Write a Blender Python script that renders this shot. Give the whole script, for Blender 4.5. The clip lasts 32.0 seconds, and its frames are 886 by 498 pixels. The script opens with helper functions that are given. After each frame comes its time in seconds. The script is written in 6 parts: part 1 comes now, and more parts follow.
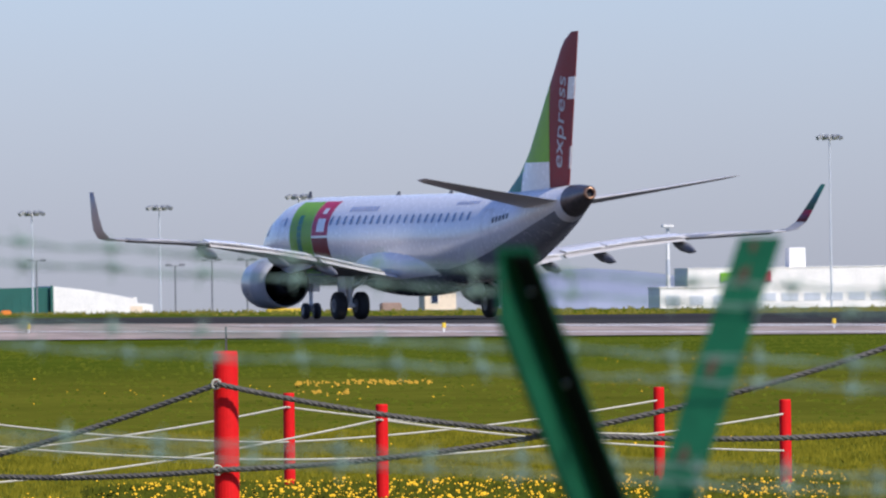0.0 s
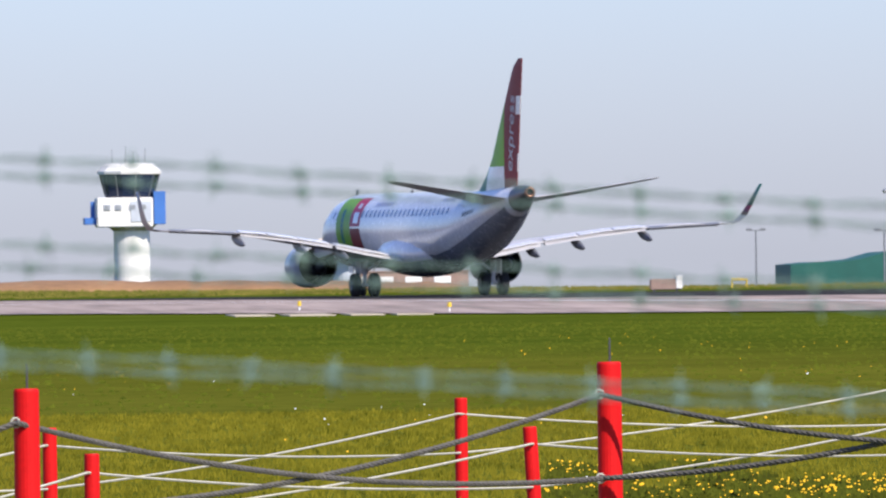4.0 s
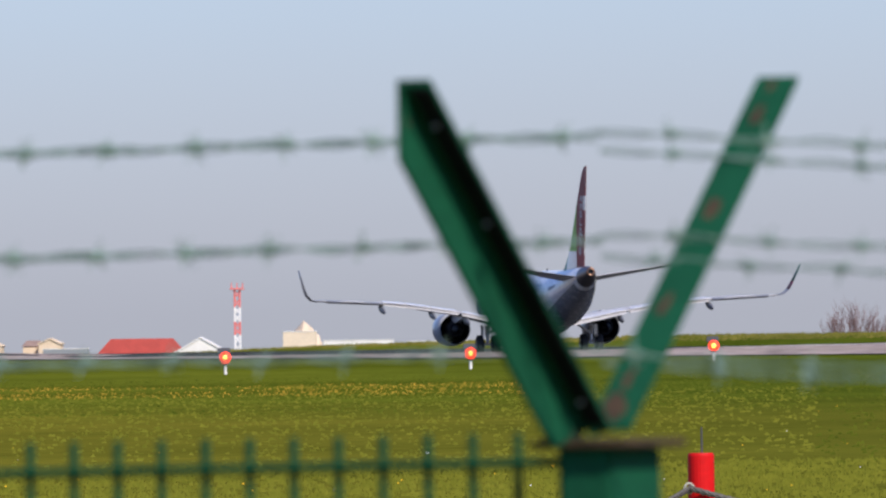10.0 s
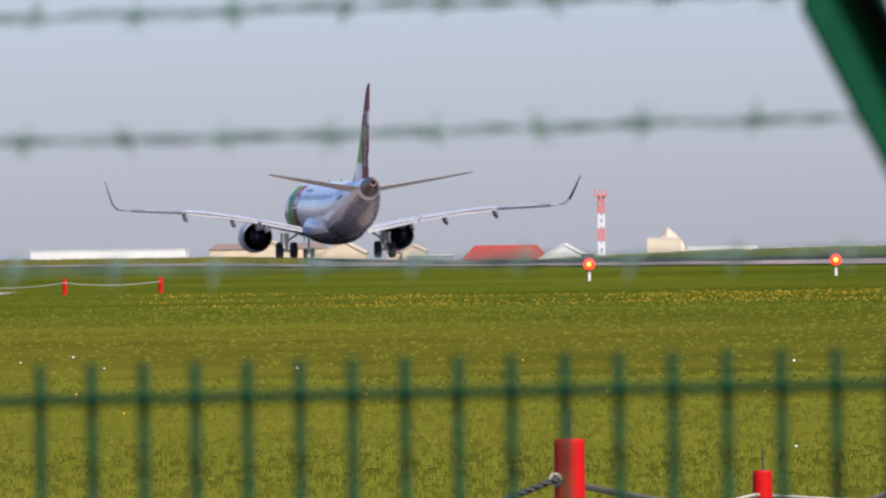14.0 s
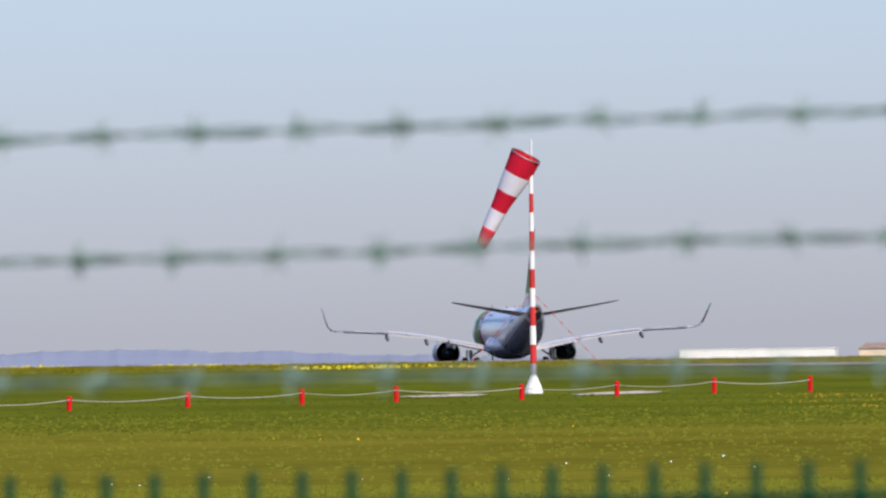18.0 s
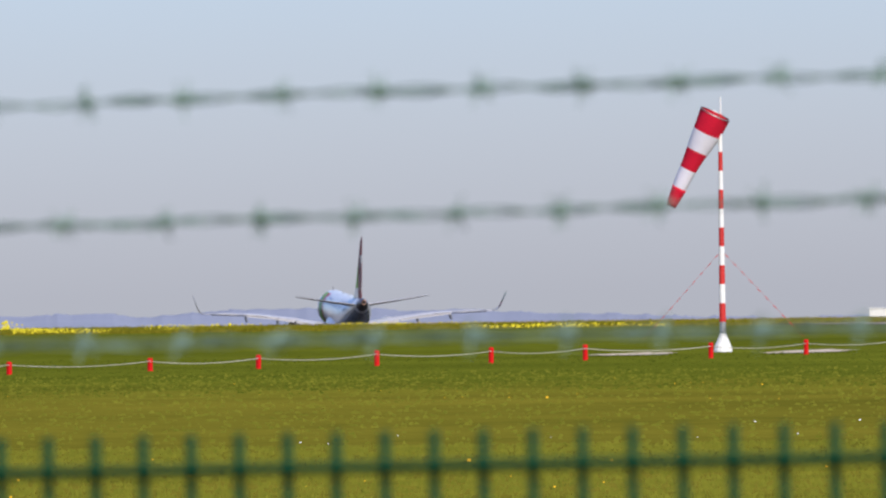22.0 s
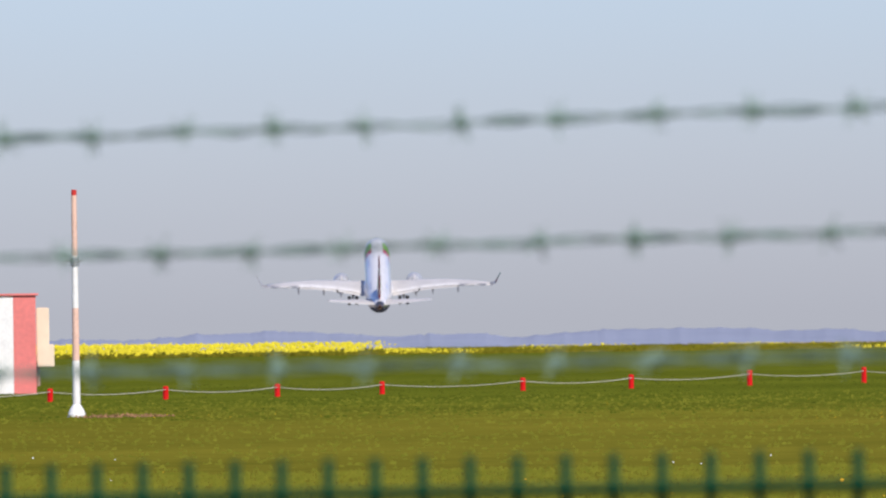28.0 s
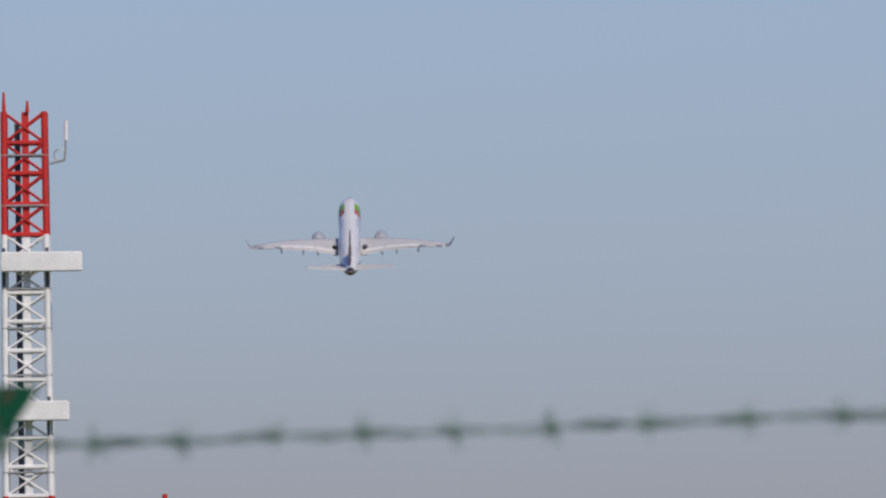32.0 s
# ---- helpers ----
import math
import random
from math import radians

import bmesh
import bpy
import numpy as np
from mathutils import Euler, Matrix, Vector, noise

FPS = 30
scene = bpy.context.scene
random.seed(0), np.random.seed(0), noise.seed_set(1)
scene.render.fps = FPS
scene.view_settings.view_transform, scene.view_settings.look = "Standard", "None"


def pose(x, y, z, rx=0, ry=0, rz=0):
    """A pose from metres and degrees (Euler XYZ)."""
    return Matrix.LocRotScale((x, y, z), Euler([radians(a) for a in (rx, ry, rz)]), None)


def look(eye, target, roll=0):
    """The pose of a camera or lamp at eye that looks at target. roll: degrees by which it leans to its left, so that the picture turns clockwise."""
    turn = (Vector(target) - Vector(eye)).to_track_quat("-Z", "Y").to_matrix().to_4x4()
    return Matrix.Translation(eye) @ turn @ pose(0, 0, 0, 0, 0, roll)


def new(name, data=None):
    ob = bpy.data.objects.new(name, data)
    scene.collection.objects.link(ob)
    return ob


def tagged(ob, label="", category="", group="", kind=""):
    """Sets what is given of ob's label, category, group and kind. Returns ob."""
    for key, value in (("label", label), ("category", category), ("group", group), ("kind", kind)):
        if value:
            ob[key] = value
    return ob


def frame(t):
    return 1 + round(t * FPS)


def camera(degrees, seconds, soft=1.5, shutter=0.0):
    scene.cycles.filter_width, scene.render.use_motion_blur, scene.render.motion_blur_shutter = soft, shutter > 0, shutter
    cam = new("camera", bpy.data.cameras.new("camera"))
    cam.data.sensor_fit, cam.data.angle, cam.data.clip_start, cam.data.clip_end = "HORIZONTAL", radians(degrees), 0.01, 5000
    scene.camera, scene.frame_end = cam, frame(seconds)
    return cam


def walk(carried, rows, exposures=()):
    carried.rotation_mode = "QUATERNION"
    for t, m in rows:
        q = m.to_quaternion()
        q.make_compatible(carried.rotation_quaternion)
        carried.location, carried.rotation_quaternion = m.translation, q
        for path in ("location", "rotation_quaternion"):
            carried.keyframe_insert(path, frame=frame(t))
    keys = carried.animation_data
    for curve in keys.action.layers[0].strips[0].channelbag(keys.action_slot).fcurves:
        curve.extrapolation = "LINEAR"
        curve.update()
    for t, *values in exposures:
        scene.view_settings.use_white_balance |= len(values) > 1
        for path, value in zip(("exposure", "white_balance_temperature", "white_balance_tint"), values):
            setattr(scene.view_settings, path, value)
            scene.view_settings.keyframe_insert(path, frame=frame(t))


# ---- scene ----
cam = camera(3.522, 32.0, soft=1.95)
cam.data.dof.use_dof = True
cam.data.dof.focus_distance = 110.0
cam.data.dof.aperture_fstop = 39.0
walk(cam, [
    (0.0, look((0.019, -4.209, 1.877), (68.431, 491.088, 2.911), -0.773)),
    (0.5, look((0.030, -4.121, 1.876), (64.392, 491.719, 2.540), -0.773)),
    (1.0, look((0.023, -4.180, 1.877), (59.353, 492.288, 2.129), -0.773)),
    (1.5, look((0.020, -4.210, 1.877), (54.774, 492.783, 1.800), -0.773)),
    (2.0, look((0.020, -4.220, 1.876), (50.758, 493.198, 1.269), -0.773)),
    (2.5, look((0.044, -4.005, 1.874), (46.590, 493.823, 1.016), -0.773)),
    (4.5, look((0.035, -4.134, 1.876), (30.890, 494.911, 3.152), -0.773)),
    (5.0, look((0.044, -3.964, 1.874), (26.363, 495.338, 4.119), -0.773)),
    (5.5, look((0.050, -3.702, 1.870), (21.996, 495.807, 4.844), -0.773)),
    (6.0, look((0.048, -3.373, 1.869), (17.652, 496.306, 5.126), -0.773)),
    (6.5, look((0.052, -3.205, 1.868), (13.192, 496.610, 5.401), -0.773)),
    (7.0, look((0.058, -3.020, 1.867), (11.307, 496.840, 5.539), -0.773)),
    (7.5, look((0.069, -2.644, 1.865), (11.008, 497.224, 5.411), -0.773)),
    (8.0, look((0.076, -2.503, 1.865), (8.267, 497.421, 4.823), -0.773)),
    (8.5, look((0.080, -2.459, 1.865), (2.175, 497.534, 3.537), -0.773)),
    (9.0, look((0.085, -2.456, 1.865), (-2.644, 497.533, 3.473), -0.773)),
    (9.5, look((0.089, -2.460, 1.865), (-5.841, 497.502, 3.811), -0.773)),
    (10.0, look((0.089, -2.505, 1.865), (-8.674, 497.413, 4.123), -0.773)),
    (10.5, look((0.090, -2.521, 1.865), (-9.789, 497.374, 4.637), -0.773)),
    (11.0, look((0.090, -2.541, 1.864), (-12.706, 497.285, 5.057), -0.773)),
    (11.5, look((0.089, -2.505, 1.865), (-13.551, 497.294, 5.764), -0.773)),
    (12.0, look((0.066, -1.995, 1.861), (-11.927, 497.850, 5.185), -0.773)),
    (12.5, look((0.046, -1.333, 1.857), (-13.051, 498.491, 4.011), -0.773)),
    (13.0, look((0.030, -0.688, 1.854), (-14.669, 499.093, 3.444), -0.773)),
    (13.5, look((0.012, -0.149, 1.852), (-16.730, 499.570, 2.623), -0.773)),
    (14.0, look((0.007, 0.000, 1.850), (-21.417, 499.539, 1.034), -0.773)),
    (14.5, look((0.005, 0.000, 1.850), (-25.915, 499.327, 1.538), -0.773)),
    (16.5, look((-0.006, 0.000, 1.850), (-32.243, 498.958, 1.925), -0.773)),
    (17.0, look((-0.006, 0.000, 1.850), (-34.474, 498.809, 2.181), -0.773)),
    (17.5, look((-0.006, 0.000, 1.850), (-39.781, 498.409, 4.071), -0.773)),
    (18.0, look((-0.006, 0.000, 1.850), (-43.856, 498.063, 4.761), -0.773)),
    (18.5, look((-0.006, 0.000, 1.850), (-47.066, 497.768, 5.121), -0.773)),
    (19.0, look((-0.006, 0.000, 1.850), (-47.388, 497.738, 5.013), -0.773)),
    (19.5, look((-0.005, 0.000, 1.850), (-47.712, 497.708, 4.871), -0.773)),
    (20.0, look((-0.004, 0.000, 1.850), (-47.205, 497.759, 4.305), -0.773)),
    (20.5, look((-0.003, 0.000, 1.850), (-48.310, 497.654, 4.083), -0.773)),
    (21.0, look((-0.002, 0.000, 1.850), (-49.265, 497.561, 3.931), -0.773)),
    (21.5, look((-0.001, 0.000, 1.850), (-49.505, 497.539, 3.623), -0.773)),
    (22.0, look((0.001, 0.000, 1.850), (-50.412, 497.448, 3.402), -0.773)),
    (22.5, look((0.002, 0.000, 1.850), (-52.820, 497.198, 3.401), -0.773)),
    (23.0, look((0.003, 0.000, 1.850), (-54.617, 497.003, 3.533), -0.773)),
    (23.5, look((0.001, 0.000, 1.850), (-56.499, 496.793, 3.594), -0.773)),
    (24.0, look((0.000, 0.000, 1.850), (-57.764, 496.647, 3.725), -0.773)),
    (24.5, look((-0.002, 0.000, 1.850), (-58.276, 496.587, 3.977), -0.773)),
    (25.0, look((-0.004, 0.000, 1.850), (-57.927, 496.628, 3.991), -0.773)),
    (25.5, look((-0.004, 0.000, 1.850), (-58.787, 496.527, 4.003), -0.773)),
    (26.0, look((-0.006, 0.000, 1.850), (-60.452, 496.327, 4.109), -0.773)),
    (26.5, look((-0.005, 0.000, 1.850), (-61.492, 496.199, 4.215), -0.773)),
    (28.5, look((0.000, 0.000, 1.850), (-63.791, 495.908, 4.313), -0.773)),
    (29.0, look((0.000, 0.000, 1.850), (-64.247, 495.841, 5.576), -0.773)),
    (29.5, look((0.000, 0.000, 1.850), (-64.322, 495.812, 7.605), -0.773)),
    (30.0, look((0.000, 0.000, 1.850), (-64.590, 495.762, 8.828), -0.773)),
    (30.5, look((0.000, 0.000, 1.850), (-65.036, 495.683, 10.135), -0.773)),
    (31.0, look((0.000, 0.000, 1.850), (-65.988, 495.528, 11.715), -0.773)),
    (31.5, look((0.000, 0.000, 1.850), (-66.503, 495.432, 12.998), -0.773)),
    (32.0, look((0.000, 0.000, 1.850), (-66.219, 495.425, 14.857), -0.773)),
], exposures=[
    (0.0, -0.05, 6280, 12), (2.5, -0.03, 6340, 11), (4.5, 0.24, 6450, 12), (5.3, 0.22, 6450, 12), (6.0, 0.05, 6460, 12), (6.7, -0.13, 6470, 13), (8.0, -0.16, 6470, 12), (12.0, -0.13, 6480, 12),
    (17.0, -0.12, 6550, 11), (26.0, -0.14, 6600, 11), (28.9, -0.16, 6600, 11), (30.0, -0.4, 6630, 12), (31.0, -0.83, 6600, 13), (32.0, -0.85, 6560, 13)])

# ---- daylight ----
SUN_ELEV, SUN_YAW = 42.0, -147.0          # degrees above the ground, degrees to the left of +y
world = bpy.data.worlds.new("world")
scene.world = world
world.use_nodes = True
wn, wl = world.node_tree.nodes, world.node_tree.links
sky = wn.new("ShaderNodeTexSky")
sky.sky_type = "NISHITA"
sky.sun_disc = False
sky.sun_elevation, sky.sun_rotation = radians(SUN_ELEV), radians(-SUN_YAW)
sky.air_density, sky.dust_density, sky.ozone_density = 1.0, 0.6, 1.0
haze = wn.new("ShaderNodeMix")
haze.data_type, haze.blend_type = "RGBA", "MULTIPLY"
haze.inputs["Factor"].default_value = 1.0
# lavender haze on the horizon, clearing to blue above it
up_tc, up_sep, up_ramp = wn.new("ShaderNodeTexCoord"), wn.new("ShaderNodeSeparateXYZ"), wn.new("ShaderNodeValToRGB")
up_map = wn.new("ShaderNodeMapRange")
up_map.inputs["From Min"].default_value, up_map.inputs["From Max"].default_value = 0.0, 0.06
wl.new(up_tc.outputs["Generated"], up_sep.inputs[0])
wl.new(up_sep.outputs["Z"], up_map.inputs[0])
wl.new(up_map.outputs[0], up_ramp.inputs[0])
up_ramp.color_ramp.elements[0].color, up_ramp.color_ramp.elements[1].color = (0.895, 0.98, 1.485, 1), (0.825, 0.995, 1.55, 1)
up_mid = up_ramp.color_ramp.elements.new(0.35)
up_mid.color = (0.825, 1.0, 1.6, 1)
wl.new(up_ramp.outputs[0], haze.inputs[7])
wl.new(sky.outputs[0], haze.inputs[6])
wl.new(haze.outputs[2], wn["Background"].inputs[0])
wn["Background"].inputs[1].default_value = 0.102
sun_data = bpy.data.lights.new("sun", "SUN")
sun_data.energy, sun_data.angle, sun_data.color = 4.9, radians(0.5), (1.0, 0.95, 0.86)
sun = new("sun", sun_data)
sun_way = Vector((-math.sin(radians(SUN_YAW)) * math.cos(radians(SUN_ELEV)), math.cos(radians(SUN_YAW)) * math.cos(radians(SUN_ELEV)), math.sin(radians(SUN_ELEV))))
sun.matrix_world = look(sun_way * 50, (0, 0, 0))


# ---- materials ----
def material(name, colour, rough=0.6, metal=0.0, vary=0.12, scale=3.0, fine=40.0, bump=0.0, coat=0.0, glow=0.0, second=None, spread=0.5, stretch=None, sheen=0.5):
    """Paint, cloth, stone and so on: two scales of change in the colour, a little in the gloss, and a fine relief."""
    m = bpy.data.materials.new(name)
    m.use_nodes = True
    n, l = m.node_tree.nodes, m.node_tree.links
    b = n["Principled BSDF"]
    tc = n.new("ShaderNodeTexCoord")
    src = tc.outputs["Object"]
    if stretch:
        mp = n.new("ShaderNodeMapping")
        mp.inputs["Scale"].default_value = stretch
        l.new(src, mp.inputs[0])
        src = mp.outputs[0]
    big, small = n.new("ShaderNodeTexNoise"), n.new("ShaderNodeTexNoise")
    for t, s, d in ((big, scale, 4.0), (small, fine, 6.0)):
        t.inputs["Scale"].default_value, t.inputs["Detail"].default_value = s, d
        l.new(src, t.inputs["Vector"])
    add = n.new("ShaderNodeMath")
    add.operation = "ADD"
    l.new(big.outputs[0], add.inputs[0])
    l.new(small.outputs[0], add.inputs[1])
    half = n.new("ShaderNodeMath")
    half.operation = "MULTIPLY"
    half.inputs[1].default_value = 0.5
    l.new(add.outputs[0], half.inputs[0])
    ramp = n.new("ShaderNodeValToRGB")
    lo, hi = 0.5 - 0.3 * spread, 0.5 + 0.3 * spread
    ramp.color_ramp.elements[0].position, ramp.color_ramp.elements[1].position = lo, hi
    dark = tuple(c * (1 - vary) for c in colour)
    light = second if second else tuple(min(1, c * (1 + vary)) for c in colour)
    ramp.color_ramp.elements[0].color, ramp.color_ramp.elements[1].color = (*dark, 1), (*light, 1)
    l.new(half.outputs[0], ramp.inputs[0])
    l.new(ramp.outputs[0], b.inputs["Base Color"])
    rr = n.new("ShaderNodeMapRange")
    rr.inputs["To Min"].default_value, rr.inputs["To Max"].default_value = max(0.02, rough - 0.1), min(1, rough + 0.1)
    l.new(small.outputs[0], rr.inputs[0])
    l.new(rr.outputs[0], b.inputs["Roughness"])
    b.inputs["Metallic"].default_value = metal
    b.inputs["Specular IOR Level"].default_value = sheen
    b.inputs["Coat Weight"].default_value = coat
    if bump:
        bp = n.new("ShaderNodeBump")
        bp.inputs["Strength"].default_value, bp.inputs["Distance"].default_value = 0.6, bump
        l.new(small.outputs[0], bp.inputs["Height"])
        l.new(bp.outputs[0], b.inputs["Normal"])
    if glow:
        l.new(ramp.outputs[0], b.inputs["Emission Color"])
        b.inputs["Emission Strength"].default_value = glow
    return m


GRASS = material("grass", (0.088, 0.1, 0.011), 0.95, scale=0.05, fine=1.1, vary=0.3, second=(0.15, 0.148, 0.017), bump=0.05, spread=0.6, sheen=0.0)
# lighter and yellower towards the left of the field
gn, gl = GRASS.node_tree.nodes, GRASS.node_tree.links
g_tc, g_sep, g_map, g_mix = gn.new("ShaderNodeTexCoord"), gn.new("ShaderNodeSeparateXYZ"), gn.new("ShaderNodeMapRange"), gn.new("ShaderNodeMix")
g_mix.data_type, g_mix.blend_type = "RGBA", "MULTIPLY"
g_mix.inputs[7].default_value = (1.5, 1.3, 1.3, 1.0)
g_map.inputs["From Min"].default_value, g_map.inputs["From Max"].default_value = 4.0, -14.0
gl.new(g_tc.outputs["Object"], g_sep.inputs[0])
gl.new(g_sep.outputs["X"], g_map.inputs[0])
gl.new(g_map.outputs[0], g_mix.inputs["Factor"])
gl.new(gn["Principled BSDF"].inputs["Base Color"].links[0].from_socket, g_mix.inputs[6])
gl.new(g_mix.outputs[2], gn["Principled BSDF"].inputs["Base Color"])
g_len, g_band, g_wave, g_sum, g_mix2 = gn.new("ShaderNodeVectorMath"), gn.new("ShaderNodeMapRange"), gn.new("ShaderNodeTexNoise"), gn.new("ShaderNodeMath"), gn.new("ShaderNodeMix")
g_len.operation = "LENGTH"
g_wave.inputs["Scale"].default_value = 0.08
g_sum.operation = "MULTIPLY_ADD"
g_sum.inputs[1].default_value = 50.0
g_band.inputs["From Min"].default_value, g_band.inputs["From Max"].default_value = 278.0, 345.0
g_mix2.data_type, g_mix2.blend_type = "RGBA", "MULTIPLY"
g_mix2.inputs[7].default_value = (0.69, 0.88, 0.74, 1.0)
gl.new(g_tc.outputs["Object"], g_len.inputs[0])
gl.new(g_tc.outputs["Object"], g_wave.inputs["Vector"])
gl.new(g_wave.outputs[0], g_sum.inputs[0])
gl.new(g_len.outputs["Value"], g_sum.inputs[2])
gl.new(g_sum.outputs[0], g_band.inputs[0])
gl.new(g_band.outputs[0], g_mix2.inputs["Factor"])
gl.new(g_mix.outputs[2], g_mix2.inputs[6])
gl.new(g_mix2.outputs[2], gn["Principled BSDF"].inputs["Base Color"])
BLADE = material("grass_blade", (0.08, 0.094, 0.006), 0.85, scale=0.9, fine=4.0, vary=0.5, second=(0.225, 0.19, 0.016), sheen=0.03)
BLADE_FAR = material("mown_grass_blade", (0.075, 0.098, 0.01), 0.9, scale=0.5, fine=2.0, vary=0.25, second=(0.115, 0.128, 0.013), sheen=0.0)
BLADE_DRY = material("dry_grass_blade", (0.1, 0.115, 0.02), 0.9, scale=0.1, fine=1.0, vary=0.35, second=(0.22, 0.185, 0.04), sheen=0.0)
BLADE_OLIVE = material("olive_grass_blade", (0.15, 0.158, 0.018), 0.9, scale=0.5, fine=2.0, vary=0.15, second=(0.19, 0.185, 0.022), sheen=0.0)
ASPHALT = material("asphalt", (0.045, 0.044, 0.046), 0.9, scale=0.05, fine=2.5, vary=0.35, bump=0.004, sheen=0.0)
CONCRETE = material("worn_concrete", (0.36, 0.28, 0.235), 0.9, scale=0.5, fine=1.5, stretch=(1, 0.06, 1), vary=0.35, bump=0.004, sheen=0.1)
LINE = material("white_line_paint", (0.72, 0.71, 0.68), 0.8, scale=0.3, fine=4.0, vary=0.2)
WHITE = material("white_aircraft_paint", (0.79, 0.755, 0.715), 0.25, vary=0.05, scale=0.4, fine=6.0, coat=0.25, sheen=0.5)
# grey that puts the shade of the lower hull into the colour
BELLY_SHADE = material("belly_shade_grey", (0.27, 0.27, 0.28), 0.25, vary=0.12, scale=0.5, fine=5.0, coat=0.3)
WING_GREY = material("light_grey_wing_paint", (0.56, 0.53, 0.5), 0.4, vary=0.1, scale=0.5, fine=5.0)
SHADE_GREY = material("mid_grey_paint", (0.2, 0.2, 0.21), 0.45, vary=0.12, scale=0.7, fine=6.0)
TIP_GREY = material("pale_grey_winglet_paint", (0.33, 0.32, 0.31), 0.45, vary=0.1, scale=0.7, fine=6.0)
DARK_GREY = material("dark_grey_paint", (0.09, 0.092, 0.1), 0.45, vary=0.15, scale=0.7, fine=6.0)
CARMINE = material("carmine_paint", (0.215, 0.009, 0.012), 0.5, vary=0.12, scale=0.6, fine=6.0, sheen=0.25)
BURGUNDY = material("burgundy_paint", (0.12, 0.01, 0.025), 0.5, vary=0.12, scale=0.6, fine=6.0, sheen=0.2)
CRIMSON = material("crimson_paint", (0.5, 0.02, 0.08), 0.5, vary=0.12, scale=0.6, fine=6.0, coat=0.05, sheen=0.25)
LIME = material("lime_green_paint", (0.19, 0.42, 0.02), 0.5, vary=0.15, scale=0.6, fine=6.0, coat=0.05, sheen=0.25)
TEAL = material("teal_green_paint", (0.012, 0.2, 0.13), 0.5, vary=0.15, scale=0.6, fine=6.0, coat=0.05, sheen=0.25)
BURNT = material("heat_stained_metal", (0.16, 0.14, 0.13), 0.4, metal=0.8, vary=0.25, scale=2.0, fine=8.0)
NACELLE = material("silver_nacelle_paint", (0.62, 0.6, 0.58), 0.3, metal=0.35, vary=0.12, scale=1.0, fine=8.0)
NAVY_COWL = material("grey_cowl", (0.42, 0.42, 0.43), 0.4, vary=0.15, scale=1.0, fine=6.0)
DUCT = material("dark_engine_duct", (0.012, 0.012, 0.014), 0.6, vary=0.2, scale=2.0, fine=8.0)
RUBBER = material("black_rubber", (0.018, 0.018, 0.02), 0.75, vary=0.2, scale=4.0, fine=20.0)
WINDOW_BLUE = material("blue_grey_cabin_window", (0.13, 0.19, 0.3), 0.15, vary=0.15, scale=1.0, fine=5.0)
LETTER_BLUE = material("faded_blue_letter", (0.28, 0.33, 0.5), 0.4, vary=0.1, scale=0.6, fine=6.0)
GLASS_DARK = material("dark_window_glass", (0.02, 0.03, 0.06), 0.15, vary=0.1, scale=1.0, fine=5.0, sheen=0.2)
FENCE_GREEN = material("green_fence_paint", (0.006, 0.076, 0.034), 0.75, vary=0.2, scale=9.0, fine=80.0, bump=0.0006, sheen=0.15)
WIRE_GREEN = material("green_coated_wire", (0.185, 0.27, 0.21), 0.7, vary=0.3, scale=20.0, fine=150.0)
BAR_GREEN = material("dark_green_bar_coating", (0.008, 0.062, 0.028), 0.8, vary=0.2, scale=9.0, fine=80.0, sheen=0.1)
# near-black colour for the shade under the sloping fence arms
ARM_SHADE = material("near_black_arm_shade", (0.008, 0.01, 0.009), 0.85, vary=0.3, scale=20.0, fine=120.0, sheen=0.1)
COPPER = material("heat_tinted_metal", (0.42, 0.24, 0.15), 0.35, metal=0.85, vary=0.2, scale=4.0, fine=20.0)
FADED = material("sun_bleached_orange_paint", (0.78, 0.5, 0.38), 0.65, vary=0.15, scale=2.0, fine=15.0)
RUST = material("brown_rust", (0.06, 0.034, 0.015), 0.9, vary=0.4, scale=30.0, fine=160.0, bump=0.0008)
POST_RED = material("red_post_paint", (0.66, 0.009, 0.009), 0.6, vary=0.1, scale=4.0, fine=40.0, bump=0.001, sheen=0.15)
ROPE_GREY = material("weathered_grey_rope", (0.11, 0.099, 0.083), 0.95, vary=0.3, scale=8.0, fine=60.0)
ROPE_PALE = material("pale_hemp_rope", (0.5, 0.46, 0.36), 0.95, vary=0.2, scale=8.0, fine=60.0)
SOCK_RED = material("red_sock_cloth", (0.66, 0.014, 0.04), 0.85, vary=0.12, scale=2.0, fine=25.0, sheen=0.1)
SOCK_WHITE = material("white_sock_cloth", (0.82, 0.76, 0.82), 0.85, vary=0.06, scale=2.0, fine=25.0)
POLE_WHITE = material("white_pole_paint", (0.84, 0.81, 0.76), 0.55, vary=0.1, scale=2.0, fine=15.0)
POLE_RED = material("red_pole_paint", (0.58, 0.024, 0.018), 0.65, vary=0.15, scale=2.0, fine=15.0)
STEEL = material("galvanised_steel", (0.4, 0.4, 0.39), 0.5, metal=0.6, vary=0.2, scale=3.0, fine=20.0)
LAMP_GLOW = material("lit_red_lamp", (1.0, 0.05, 0.014), 0.3, vary=0.05, glow=2.2)
LAMP_CORE = material("lit_amber_lens", (1.0, 0.4, 0.06), 0.3, vary=0.05, glow=5.0)
CREAM = material("cream_render", (0.82, 0.66, 0.48), 0.9, vary=0.1, scale=0.3, fine=3.0)
PLASTER = material("white_plaster", (0.86, 0.81, 0.74), 0.9, vary=0.08, scale=0.3, fine=3.0)
GREEN_CLAD = material("dark_green_cladding", (0.012, 0.1, 0.075), 0.6, vary=0.12, scale=0.3, fine=3.0)
